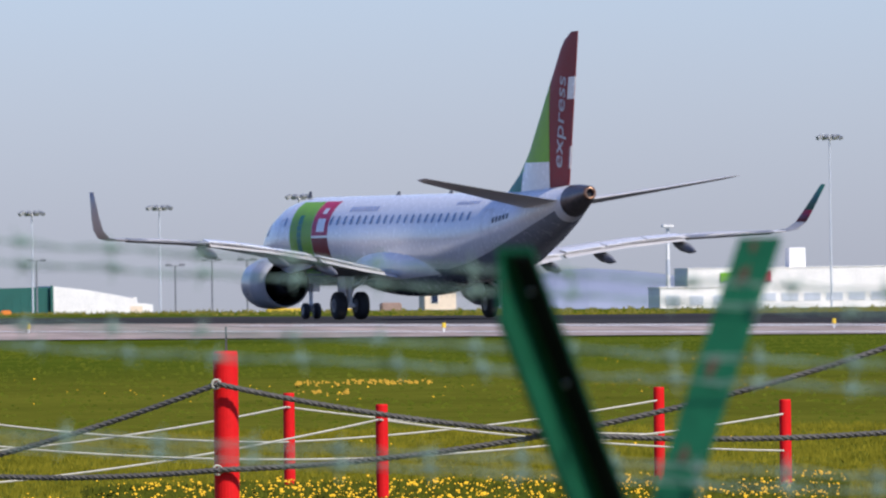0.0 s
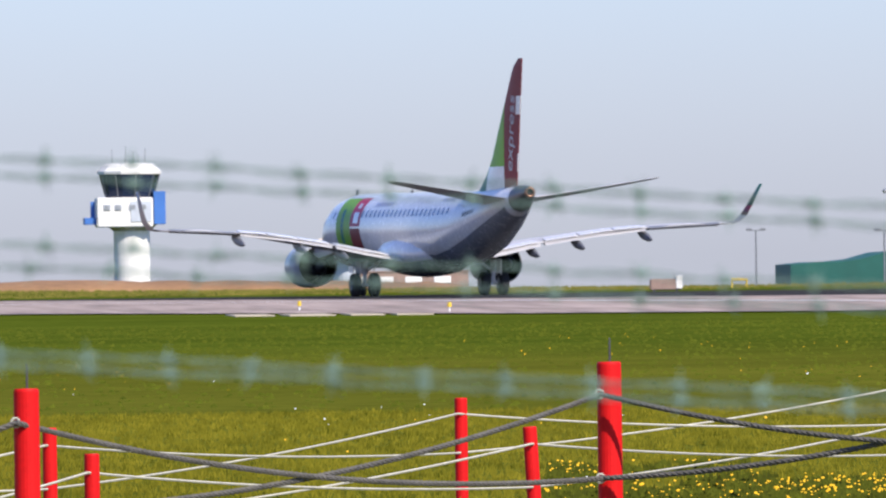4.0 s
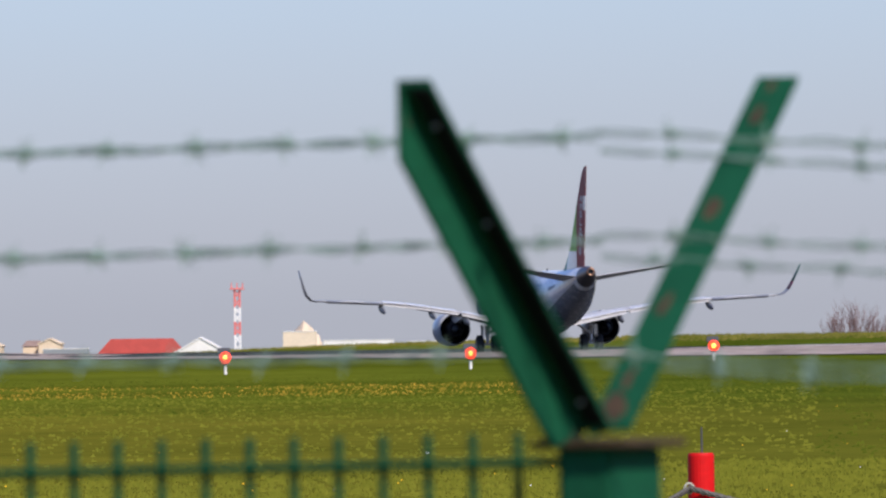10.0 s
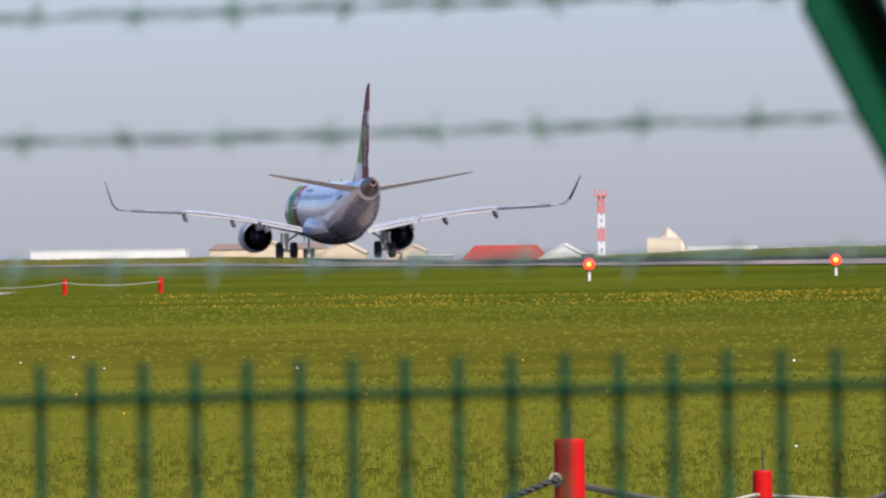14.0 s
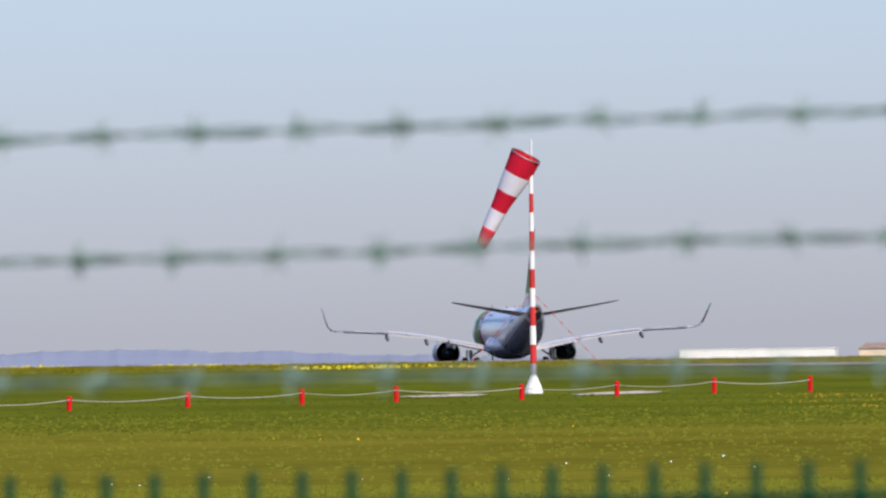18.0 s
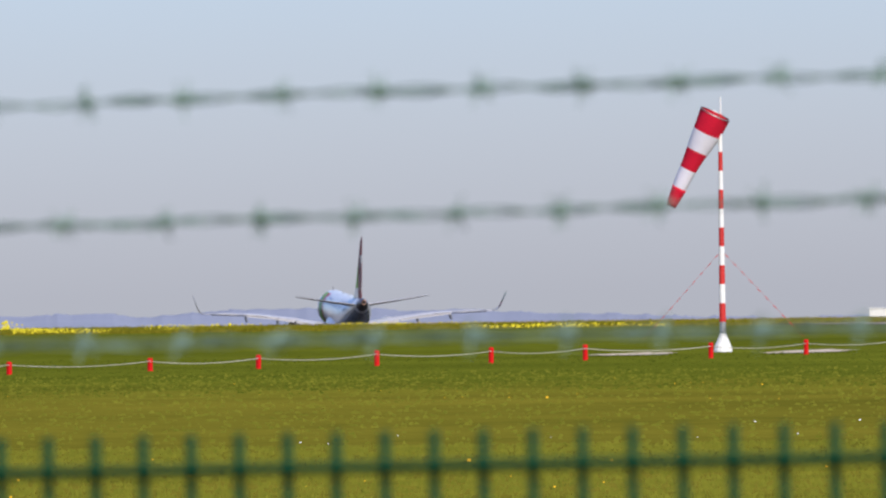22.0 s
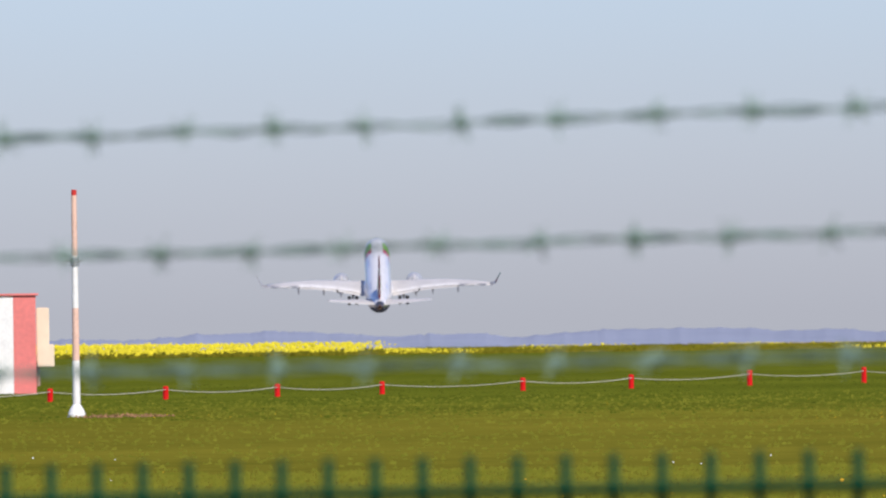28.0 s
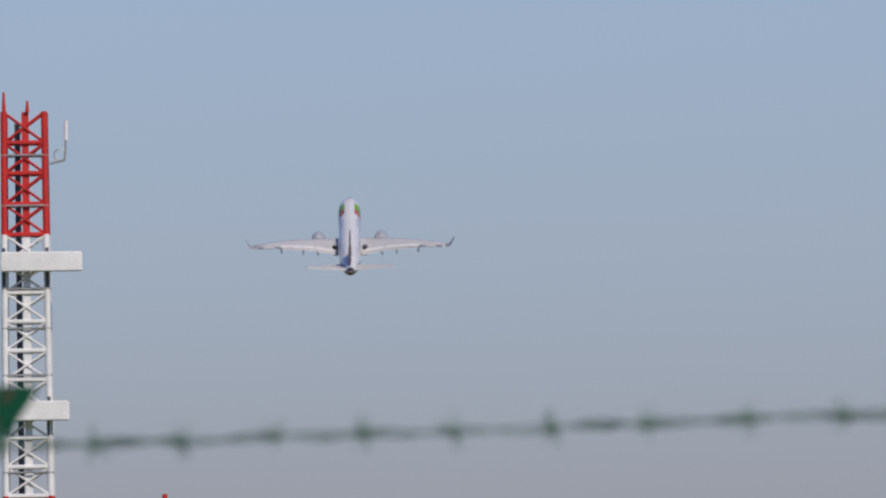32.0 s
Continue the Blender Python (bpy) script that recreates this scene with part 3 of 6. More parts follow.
        wing = part("wing", loft(bmesh.new(), rings), WING_GREY, plane, "pale grey swept wing", smooth=True)
        for x0, x1, nm in ((1.7, 4.7, "inner_flap"), (4.9, 9.3, "outer_flap")):
            rr = []
            for x in (x0, (x0 + x1) / 2, x1):
                te = float(np.interp(x, [q[0] for q in sec], [q[2] for q in sec]))
                z = float(np.interp(x, [q[0] for q in sec], [q[3] for q in sec]))
                ch = float(np.interp(x, [1.6, 9.3], [0.68, 0.42]))
                ring = [(xx, te + 0.28 - (ch * (v[1])), z - 0.04 - 0.18 * ch * v[1] + v[2] * 0.8) for xx, *_ in [(x,)] for v in [(0, 0.0, 0.05), (0, 0.3, 0.09), (0, 1.0, 0.0), (0, 0.3, -0.07)]]
                rr.append(mirrored(ring, s))
            part(nm, loft(bmesh.new(), rr), WING_GREY, wing, "extended trailing-edge flap")
        for xa, xb in ((2.2, 4.6), (5.0, 6.4), (6.5, 7.9), (8.0, 9.3)):
            bm = bmesh.new()
            ring = []
            for x in (xa, xb):
                te, z, le = (float(np.interp(x, [q[0] for q in sec], [q[k] for q in sec])) for k in (2, 3, 1))
                ring.append([(s * x, te + 0.9, z + 0.17), (s * x, te + 0.12, z + 0.075), (s * x, te + 0.12, z + 0.05), (s * x, te + 0.9, z + 0.1)])
            part("spoiler", loft(bm, ring), WHITE, wing, "white spoiler panel")
        rr = []
        for x in (9.5, 12.6):
            te = float(np.interp(x, [q[0] for q in sec], [q[2] for q in sec]))
            z = float(np.interp(x, [q[0] for q in sec], [q[3] for q in sec]))
            rr.append(mirrored([(x, te + 0.5, z + 0.07), (x, te - 0.05, z + 0.01), (x, te - 0.05, z - 0.03), (x, te + 0.5, z - 0.1)], s))
        # darker grey carries the aileron's shaded look from behind
        part("aileron", loft(bmesh.new(), rr), SHADE_GREY, wing, "aileron with shade put into its darker grey")
        for x in (4.4, 6.4, 9.35):
            te = float(np.interp(x, [q[0] for q in sec], [q[2] for q in sec]))
            z = float(np.interp(x, [q[0] for q in sec], [q[3] for q in sec]))
            bm = bmesh.new()
            rings = []
            for u, r in ((0, 0.02), (0.15, 0.11), (0.4, 0.17), (0.7, 0.15), (0.9, 0.08), (1.0, 0.02)):
                y = te + 1.5 - 2.6 * u
                zz = z - 0.16 - 0.36 * u
                rings.append([(x * s + 0.8 * r * math.cos(a), y, zz + 1.25 * r * math.sin(a)) for a in steps(0, 2 * math.pi, 12)[:-1]])
            part("flap_track_fairing", loft(bm, rings), SHADE_GREY, wing, "grey canoe-shaped fairing", smooth=True)
        pts = [(13.1, -1.85, -3.45, 3.06, 0.1), (13.45, -2.2, -3.6, 3.12, 0.09), (13.75, -2.6, -3.75, 3.4, 0.08), (13.95, -3.0, -3.95, 3.85, 0.06), (14.3, -3.9, -4.4, 4.8, 0.03)]
        rings = []
        for i, (x, le, te, z, th) in enumerate(pts):
            lean = (0, 0.5, 0.95, 1.15, 1.2)[i]
            ring = []
            for p in wing_section(0, le, te, 0, th):
                ring.append((s * (x - p[2] * math.sin(lean)), p[1], z + p[2] * math.cos(lean)))
            rings.append(ring)
        part("winglet", loft(bmesh.new(), rings), TIP_GREY, wing, smooth=True)
        if s > 0:
            for k0, k1, mat in ((2, 3, BURGUNDY), (3, 4, GREEN_CLAD)):
                grown = [[tuple(Vector(p) + Vector((-0.006, 0, 0))) for p in ring] for ring in rings[k0:k1 + 1]]
                part("winglet_band", loft(bmesh.new(), grown), mat, wing, smooth=True)
        # engine
        ex, ez = s * 4.3, 1.38
        bm = bmesh.new()
        lathe(bm, [(4.9, 0.72), (6.2, 0.74), (6.3, 0.8), (6.2, 0.88), (5.8, 0.95), (5.2, 0.97), (4.9, 0.972)], (ex, 0, ez))
        nac = part("engine", bm, NACELLE, plane, "silver engine nacelle under the wing", smooth=True)
        bm = bmesh.new()
        lathe(bm, [(4.9, 0.972), (4.2, 0.95), (3.4, 0.88), (3.4, 0.85), (4.4, 0.78), (5.0, 0.74)], (ex, 0, ez))
        part("aft_cowl", bm, NAVY_COWL, nac, "grey aft cowl", smooth=True)
        bm = bmesh.new()
        lathe(bm, [(5.5, 0.73), (4.5, 0.74), (3.46, 0.82)], (ex, 0, ez))
        rod(bm, (ex, 5.6, ez), (ex, 5.5, ez), 0.73, 0.73, 24)
        part("fan_duct", bm, DUCT, nac, "black engine duct", smooth=True)
        bm = bmesh.new()
        lathe(bm, [(5.0, 0.52), (3.7, 0.48), (2.9, 0.4), (2.85, 0.36), (3.3, 0.3), (2.7, 0.26), (2.15, 0.05)], (ex, 0, ez))
        part("core_nozzle", bm, DUCT, nac, "dark core nozzle", smooth=True)
        bm = bmesh.new()
        rod(bm, (ex, 5.9, ez), (ex, 5.8, ez), 0.735, 0.735, 24)
        part("fan_face", bm, DARK_GREY, nac)
        bm = bmesh.new()
        loft(bm, [[(ex - 0.14, 5.9, ez + 0.9), (ex + 0.14, 5.9, ez + 0.9), (ex + 0.14, 2.6, ez + 0.35), (ex - 0.14, 2.6, ez + 0.35)], [(ex - 0.1, 4.2, ez + 1.0), (ex + 0.1, 4.2, ez + 1.0), (ex + 0.1, -0.2, ez + 0.62), (ex - 0.1, -0.2, ez + 0.62)]])
        part("pylon", bm, WING_GREY, nac)
    # undercarriage
    gears = []
    for s in (-1, 1):
        bm = bmesh.new()
        rod(bm, (0, 0, 0), (0, 0, -0.6), 0.15, 0.14)
        rod(bm, (0, 0, -0.55), (0, 0, -1.05), 0.1, 0.1)
        rod(bm, (0, 0.05, -0.5), (-s * 0.75, 0.1, 0.0), 0.07)
        rod(bm, (0, 0, -0.6), (0, -0.5, 0.0), 0.045)
        rod(bm, (-0.5, 0, -1.05), (0.5, 0, -1.05), 0.07)
        box(bm, (0, 0.2, -0.55), (0.08, 0.16, 0.6), bevel=0.02)
        leg = part("main_gear", bm, POLE_WHITE, plane, "pale grey main landing gear leg")
        leg.location = (s * 2.97, 0, 1.57)
        for k in (-0.43, 0.43):
            wheel("wheel", (k, 0, -1.05), 0.52, 0.4, leg)
        bm = box(bmesh.new(), (s * 0.28, 0.1, -0.35), (0.04, 0.9, 0.75), bevel=0.015)
        part("gear_door", bm, WHITE, leg, "white gear door")
        gears.append(leg)
    bm = bmesh.new()
    rod(bm, (0, 0, 0), (0, 0, -1.05), 0.08, 0.07)
    rod(bm, (0, 0, -0.5), (0, 0.6, 0.1), 0.04)
    rod(bm, (-0.3, 0, -1.03), (0.3, 0, -1.03), 0.05)
    nose = part("nose_gear", bm, POLE_WHITE, plane, "pale grey nose gear leg")
    nose.location = (0, 13.4, 1.36)
    for k in (-0.22, 0.22):
        wheel("wheel", (k, 0, -1.05), 0.31, 0.22, nose)
    for k in (-0.26, 0.26):
        bm = box(bmesh.new(), (k, 0.2, -0.12), (0.03, 0.9, 0.4), bevel=0.01)
        part("gear_door", bm, WHITE, nose, "white gear door")
    return plane, gears, nose


airliner, main_gears, nose_gear = build_airliner()

# ---- the boundary fence ----
FENCE_YAW, FENCE_OFF = radians(-29.0), 9.88
F_N = Vector((-math.sin(FENCE_YAW), math.cos(FENCE_YAW), 0))       # away from the camera
F_T = Vector((-F_N.y, F_N.x, 0))                                    # to the left along the fence


def fence_at(s, q=0.0, z=0.0):
    """A point s metres along the fence and q metres beyond it."""
    p = F_N * (FENCE_OFF + q) + F_T * s
    return Vector((p.x, p.y, z))


F_M = Matrix((( F_T.x, F_N.x, 0, 0), (F_T.y, F_N.y, 0, 0), (0, 0, 1, 0), (0, 0, 0, 1)))     # x along, y beyond


def build_fence_post(s, dz):
    o = fence_at(s)
    post = thing("fence_post", "green painted steel fence post with a rusty V-shaped top", "fence post", Matrix.Translation(o) @ F_M, "fence posts")
    bm = box(bmesh.new(), (0, 0.013, (1.735 + dz) / 2), (0.054, 0.106, 1.735 + dz), bevel=0.004)
    part("upright", bm, FENCE_GREEN, post)
    bm = box(bmesh.new(), (0, 0.01, 1.739 + dz), (0.1, 0.13, 0.008), bevel=0.002)
    part("cap_plate", bm, RUST, post, "rusty cap plate")
    for q in (-1, 1):
        # angle iron: a sloping plate above, a flange hanging from its far edge
        wide, reach, deep = (0.009, 1.026, 0.058) if q > 0 else (0.001, 1.0, 0.075)
        def place(x, u, drop):
            return (x, q * (0.018 + reach * 0.337 * u), 1.757 + dz + reach * 0.328 * u - drop)
        bm = bmesh.new()
        loft(bm, [[place(0.017 + wide, u, 0), place(-0.019, u, 0), place(-0.019, u, 0.006), place(0.012 + wide, u, 0.006), place(0.012 + wide, u, deep * (1 if u else 0.2)), place(0.017 + wide, u, deep * (1 if u else 0.2))] for u in (0.0, 0.17, 0.5, 1.0)])
        arm = part("arm", bm, FENCE_GREEN, post, "green angle-iron arm with rust at the wire holes")
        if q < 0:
            # thin added strip: the plate's shaded underside put in as near-black colour
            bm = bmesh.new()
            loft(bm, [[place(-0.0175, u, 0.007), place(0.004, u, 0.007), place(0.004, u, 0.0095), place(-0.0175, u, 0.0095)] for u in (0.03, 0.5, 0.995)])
            part("underside", bm, ARM_SHADE, arm, "near-black strip standing in for shade under the arm")
            for u in (0.1, 0.62, 0.9):
                bm = bmesh.new()
                bmesh.ops.create_uvsphere(bm, u_segments=8, v_segments=6, radius=0.0026, matrix=Matrix.Translation(place(-0.004, u, 0.011)))
                part("rivet", bm, STEEL, arm, "small bare steel rivet")
        random.seed(int(s * 100) + q)
        for u, r in ((0.05, 0.012), (0.13, 0.007), (0.34, 0.007), (0.61, 0.008), (0.88, 0.008), (0.97, 0.005)):
            bm = bmesh.new()
            vs = []
            for a in steps(0, 2 * math.pi, 11)[:-1]:
                k = random.uniform(0.5, 1.3) * r
                if q > 0:
                    p = place(0.006 + 1.0 * k * math.cos(a), u + 4.2 * k * math.sin(a), -0.0012)
                else:
                    p = place(0.0122, u + 1.4 * k * math.cos(a), 0.03 + 0.8 * k * math.sin(a))
                vs.append(bm.verts.new(p))
            bm.faces.new(vs)
            if q > 0 or u < 0.1 or u > 0.9:
                part("rust_spot", bm, RUST, arm)
            else:
                bm.free()
    return post


POSTS = ((0.46, -0.36), (2.97, -0.178), (5.478, 0.0), (8.09, -0.022), (10.6, -0.05))
for s, dz in POSTS:
    build_fence_post(s, dz)


def barbed_wire(name, s0, z0, s1, z1, q, sag, seed, span=2.5):
    random.seed(seed)
    n = 60
    a, b = fence_at(s0, q, z0), fence_at(s1, q, z1)
    path = []
    for i in range(n + 1):
        u = i / n
        p = a.lerp(b, u)
        p.z += -sag * 4 * u * (1 - u) + random.uniform(-0.002, 0.002)
        path.append(p)
    bm = bmesh.new()
    for k in (0, 1):
        tw = []
        for i in range(2 * n + 1):
            u = i / 2
            p = path[int(u)].lerp(path[min(n, int(u) + 1)], u - int(u))
            ph = i * 0.9 + k * math.pi
            tw.append(p + Vector((0, 0, 0.0024 * math.cos(ph))) + F_N * 0.0024 * math.sin(ph))
        tube(bm, tw, 0.0011, 5)
    jitter = random.Random(int(z0 * 10) + 5)
    at, w = jitter.uniform(0.02, 0.08), F_T
    while at < span - 0.02:
        u = at / span * n
        p = path[int(u)].lerp(path[min(n, int(u) + 1)], u - int(u))
        for k in range(5):
            rod(bm, p + w * (0.003 * k - 0.0075) + F_N * 0.001, p + w * (0.003 * k - 0.0045), 0.0039, 0.0039, 6)
        for k in range(4):
            th = k * 1.57 + random.uniform(0, 1.2)
            d = (Vector((0, 0, 1)) * math.cos(th) + F_N * math.sin(th) + w * random.uniform(-0.5, 0.5)).normalized()
            rod(bm, p, p + d * 0.017, 0.0013, 0.0006, 5)
        at += 0.098 + jitter.uniform(-0.006, 0.006)
    ob = part(name, bm, WIRE_GREEN)
    return tagged(ob, "green plastic-coated barbed wire strung along the fence arms", "barbed wire", "barbed wires")


def wire_at(s, z, q, eye):
    """The place q beyond the fence plane that lies in line with the eye and the fence point at s, z."""
    p, e = fence_at(s, 0, z), Vector(eye)
    k = (FENCE_OFF + q - e.dot(F_N)) / (FENCE_OFF - e.dot(F_N))
    r = e + (p - e) * k
    return r.dot(F_T), r.z


EYE_A, EYE_B = (0.06, -3.2, 1.868), (0.0, 0.0, 1.85)
i = 0
for q, zs in ((-0.29, ((2.038, 1.875), (1.94, 1.80), (1.825, 1.688))), (0.29, ((2.02, 1.853), (1.917, 1.775), (1.815, 1.672)))):
    for k, (zb, za) in enumerate(zs):
        qq = q * (0.95, 0.62, 0.3)[k]
        (sb, wb), (sa, wa) = wire_at(5.478, zb, qq, EYE_A), wire_at(2.97, za, qq, EYE_A)
        barbed_wire("barbed_wire", sa, wa, sb, wb, qq, 0.0, 11 + i)
        d = (wb - wa) / (sb - sa)
        barbed_wire("barbed_wire", sa - 2.5, wa - 2.5 * d, sa, wa, qq, 0.0, 31 + i)
        zc = (2.008, 1.904, 1.804)[k]
        (sb2, wb2), (sc, wc) = wire_at(5.478, (2.034, 1.933, 1.826)[k], qq, EYE_B), wire_at(8.02, zc, qq, EYE_B)
        barbed_wire("barbed_wire", sb2, wb2, sc, wc, qq, 0.0, 51 + i)
        i += 1


def build_panel(s0, s1, top0, top1):
    """A welded panel of upright bars and double cross wires."""
    m = Matrix.Translation(fence_at(s0)) @ F_M
    pan = thing("mesh_fence", "green welded mesh fence panel of upright bars", "fence panel", m, "fence panels")
    w = s1 - s0 - 0.09
    n = int(w / 0.05)
    bm = rod(bmesh.new(), (0, 0, 0.04), (0, 0, 1.0), 0.0045, 0.0045, 8)
    me = None
    for k in range(n + 1):
        x = 0.045 + k * w / n
        top = top0 + (top1 - top0) * x / (s1 - s0)
        if me is None:
            ob = part("bar", bm, BAR_GREEN, pan)
            me = ob.data
        else:
            ob = new("bar", me)
            ob.parent = pan
        ob.matrix_local = Matrix.Translation((x, 0, 0)) @ Matrix.Diagonal((1, 1, top, 1))
    for h in (-0.03, -0.236, -0.436, -0.836, -1.236, -1.6):
        for q in (-0.006, 0.006):
            bm = rod(bmesh.new(), (0.03, q, top0 + h), (s1 - s0 - 0.03, q, top1 + h), 0.0042, 0.0042, 8)
            part("cross_wire", bm, BAR_GREEN, pan)


build_panel(5.478, 8.02, 1.751, 1.724)
build_panel(2.97, 5.478, 1.4, 1.56)
build_panel(8.02, 10.5, 1.72, 1.7)
build_panel(0.46, 2.97, 1.2, 1.38)

# ---- red posts and ropes ----
def red_post(x, y, h, d, m_lean=0.0, pin=True, z=0.0):
    o = thing("red_post", "red painted round wooden post with rope rings", "post", Matrix.Translation((x, y, z)) @ Matrix.Rotation(m_lean, 4, "Y"), "red rope posts")
    bm = bmesh.new()
    rings = []
    for zz, k in ((-0.05, 1.0), (0.0, 1.0), (h * 0.3, 0.985), (h * 0.6, 1.0), (h - 0.012, 0.98), (h, 0.9)):
        rings.append([(d / 2 * k * math.cos(a), d / 2 * k * math.sin(a), zz) for a in steps(0, 2 * math.pi, 24)[:-1]])
    loft(bm, rings)
    part("shaft", bm, POST_RED, o, smooth=False)
    if pin:
        bm = rod(bmesh.new(), (0.004, 0, h - 0.01), (0.004, 0, h + 0.115), 0.006, 0.0045, 6)
        part("top_pin", bm, BURNT, o, "thin rusty pin")
        for zz in (h - 0.155, h - 0.56):
            bm = bmesh.new()
            tube(bm, [(-d * 0.45 + 0.02 * math.cos(a), -d * 0.6, zz + 0.022 * math.sin(a)) for a in steps(0, 2 * math.pi, 10)], 0.006, 6)
            part("rope_ring", bm, ROPE_PALE, o, "pale wire ring")
    return o


def rope(a, b, sag, r, mat, label, twist=True):
    a, b = Vector(a), Vector(b)
    n = 48
    path = []
    for i in range(n + 1):
        u = i / n
        p = a.lerp(b, u)
        p.z -= sag * 4 * u * (1 - u)
        path.append(p)
    bm = bmesh.new()
    if twist:
        m = int((b - a).length / 0.02)
        for k in range(3):
            pts = []
            for i in range(m + 1):
                u = i / m * n
                p = path[int(u)].lerp(path[min(n, int(u) + 1)], u - int(u))
                ph = i * 1.25 + k * 2.094
                pts.append(p + Vector((0, math.sin(ph), math.cos(ph))) * r * 0.48)
            tube(bm, pts, r * 0.58, 5)
    else:
        tube(bm, path, r, 6)
    return tagged(part("rope", bm, mat, None), label, "rope", "ropes")


BIG = [(11.41, 62.6, 1.69), (8.3, 63.3, 1.55), (5.68, 65.0, 1.38), (2.75, 62.0, 1.315), (0.1, 61.3, 1.235), (-1.9, 55.6, 1.02), (-4.6, 56.5, 0.83)]
for x, y, h in BIG:
    red_post(x, y, h, 0.12)
for (xa, ya, ha), (xb, yb, hb) in zip(BIG, BIG[1:]):
    off = -0.075
    rope((xa - 0.05, ya + off, ha - 0.155), (xb - 0.05, yb + off, hb - 0.56), 0.12, 0.0145, ROPE_GREY, "thick weathered grey rope sagging between red posts")
    rope((xa - 0.05, ya + off - 0.028, ha - 0.56), (xb - 0.05, yb + off - 0.028, hb - 0.155), 0.12, 0.0145, ROPE_GREY, "thick weathered grey rope sagging between red posts")
BACK = [(19.44, 122.5, 0.89), (15.55, 118.0, 0.92), (11.64, 108.9, 0.96), (7.85, 105.5, 0.83), (4.24, 94.5, 0.77), (0.9, 91, 0.62)]
BACK2 = [(18.97, 112.6, 0.85), (15.0, 107.9, 0.9), (11.78, 106.9, 0.757), (7.65, 95.5, 0.72), (4.24, 88.2, 0.67), (1.9, 84, 0.6), (-1.52, 73.0, 0.587), (-4.4, 70.5, 0.48)]
for row in (BACK, BACK2):
    for k, (x, y, h) in enumerate(row):
        red_post(x, y, h, 0.1, radians(-3) if row is BACK2 and k == 3 else 0.0, pin=row is BACK2 and k == 6)
    for (xa, ya, ha), (xb, yb, hb) in zip(row, row[1:]):
        rope((xa - 0.03, ya - 0.062, ha - 0.12), (xb - 0.03, yb - 0.062, hb - 0.42), 0.05, 0.009, ROPE_PALE, "pale hemp rope sagging between red posts", False)
        rope((xa - 0.03, ya - 0.082, ha - 0.42), (xb - 0.03, yb - 0.082, hb - 0.12), 0.05, 0.009, ROPE_PALE, "pale hemp rope sagging between red posts", False)


# ---- windsock, stakes, lights and markers on the grass ----
def build_windsock():
    x, y = -34.8, 425.2
    o = thing("windsock", "red and white striped windsock on a banded pole", "windsock", Matrix.Translation((x, y, terrain(x, y))))
    bm = bmesh.new()
    loft(bm, [[(r * math.cos(a), r * math.sin(a), z) for a in steps(0, 2 * math.pi, 12)[:-1]] for z, r in ((0, 0.28), (0.06, 0.28), (0.2, 0.24), (0.5, 0.12), (0.56, 0.1))])
    part("base", bm, POLE_WHITE, o, "white conical foot")
    bm = rod(bmesh.new(), (0, 0, 0.5), (0, 0, 0.95), 0.1, 0.09, 12)
    part("hinge", bm, STEEL, o, "grey steel hinge")
    n, z0, z1 = 11, 0.9, 7.05
    for i in range(n):
        a, b = z0 + (z1 - z0) * i / n, z0 + (z1 - z0) * (i + 1) / n
        bm = rod(bmesh.new(), (0, 0, a), (0, 0, b), 0.098 - 0.004 * i, 0.098 - 0.004 * (i + 1), 12)
        part("pole_band", bm, (POLE_RED, POLE_WHITE)[i % 2], o)
    bm = rod(bmesh.new(), (0.02, 0, 7.0), (0.02, 0, 7.55), 0.03, 0.02, 8)
    part("top_spike", bm, POLE_WHITE, o)
    for s in (-1, 1):
        bm = bmesh.new()
        for i in range(9):
            u = i / 9
            a = Vector((s * (0.1 + 2.1 * u), 0.3 * u, 2.9 - 2.3 * u))
            b = Vector((s * (0.1 + 2.1 * (u + 0.045)), 0.3 * u, 2.9 - 2.3 * (u + 0.045)))
            rod(bm, a, b, 0.011, 0.011, 6)
        rod(bm, (s * 0.1, 0, 2.9), (s * 2.4, 0.33, 0.4), 0.003, 0.003, 5)
        part("guy_wire", bm, POLE_RED, o, "thin guy wire with red tags")
    length, n = 3.05, 5
    sock = None
    for i in range(n):
        bm = bmesh.new()
        rings = []
        for k in range(7):
            u = (i + k / 6) / n
            r = 0.47 - 0.33 * u + 0.018 * math.sin(9 * u)
            rings.append([(r * math.cos(a) * (1 + 0.05 * math.sin(3 * a + 7 * u)), r * math.sin(a), -length * u) for a in steps(0, 2 * math.pi, 24)[:-1]])
        loft(bm, rings, caps=(i == n - 1))
        ob = part("sock" if sock is None else "sock_band", bm, (SOCK_RED, SOCK_WHITE)[i % 2], o if sock is None else sock, smooth=True)
        sock = sock or ob
    bm = bmesh.new()
    tube(bm, [(0.47 * math.cos(a), 0.47 * math.sin(a), 0) for a in steps(0, 2 * math.pi, 24)], 0.015, 6)
    part("mouth_ring", bm, STEEL, sock)
    sock.location = (-0.14, 0, 7.06)
    return o, sock


windsock, sock = build_windsock()


def stake(x, y, h, d=0.14):
    o = thing("red_stake", "short red painted stake in the grass", "stake", Matrix.Translation((x, y, terrain(x, y))), "red stakes")
    bm = bmesh.new()
    loft(bm, [[(d / 2 * k * math.cos(a), d / 2 * k * math.sin(a), z) for a in steps(0, 2 * math.pi, 10)[:-1]] for z, k in ((-0.05, 1), (h * 0.5, 0.97), (h - 0.03, 1), (h, 0.8))])
    part("shaft", bm, POST_RED, o)


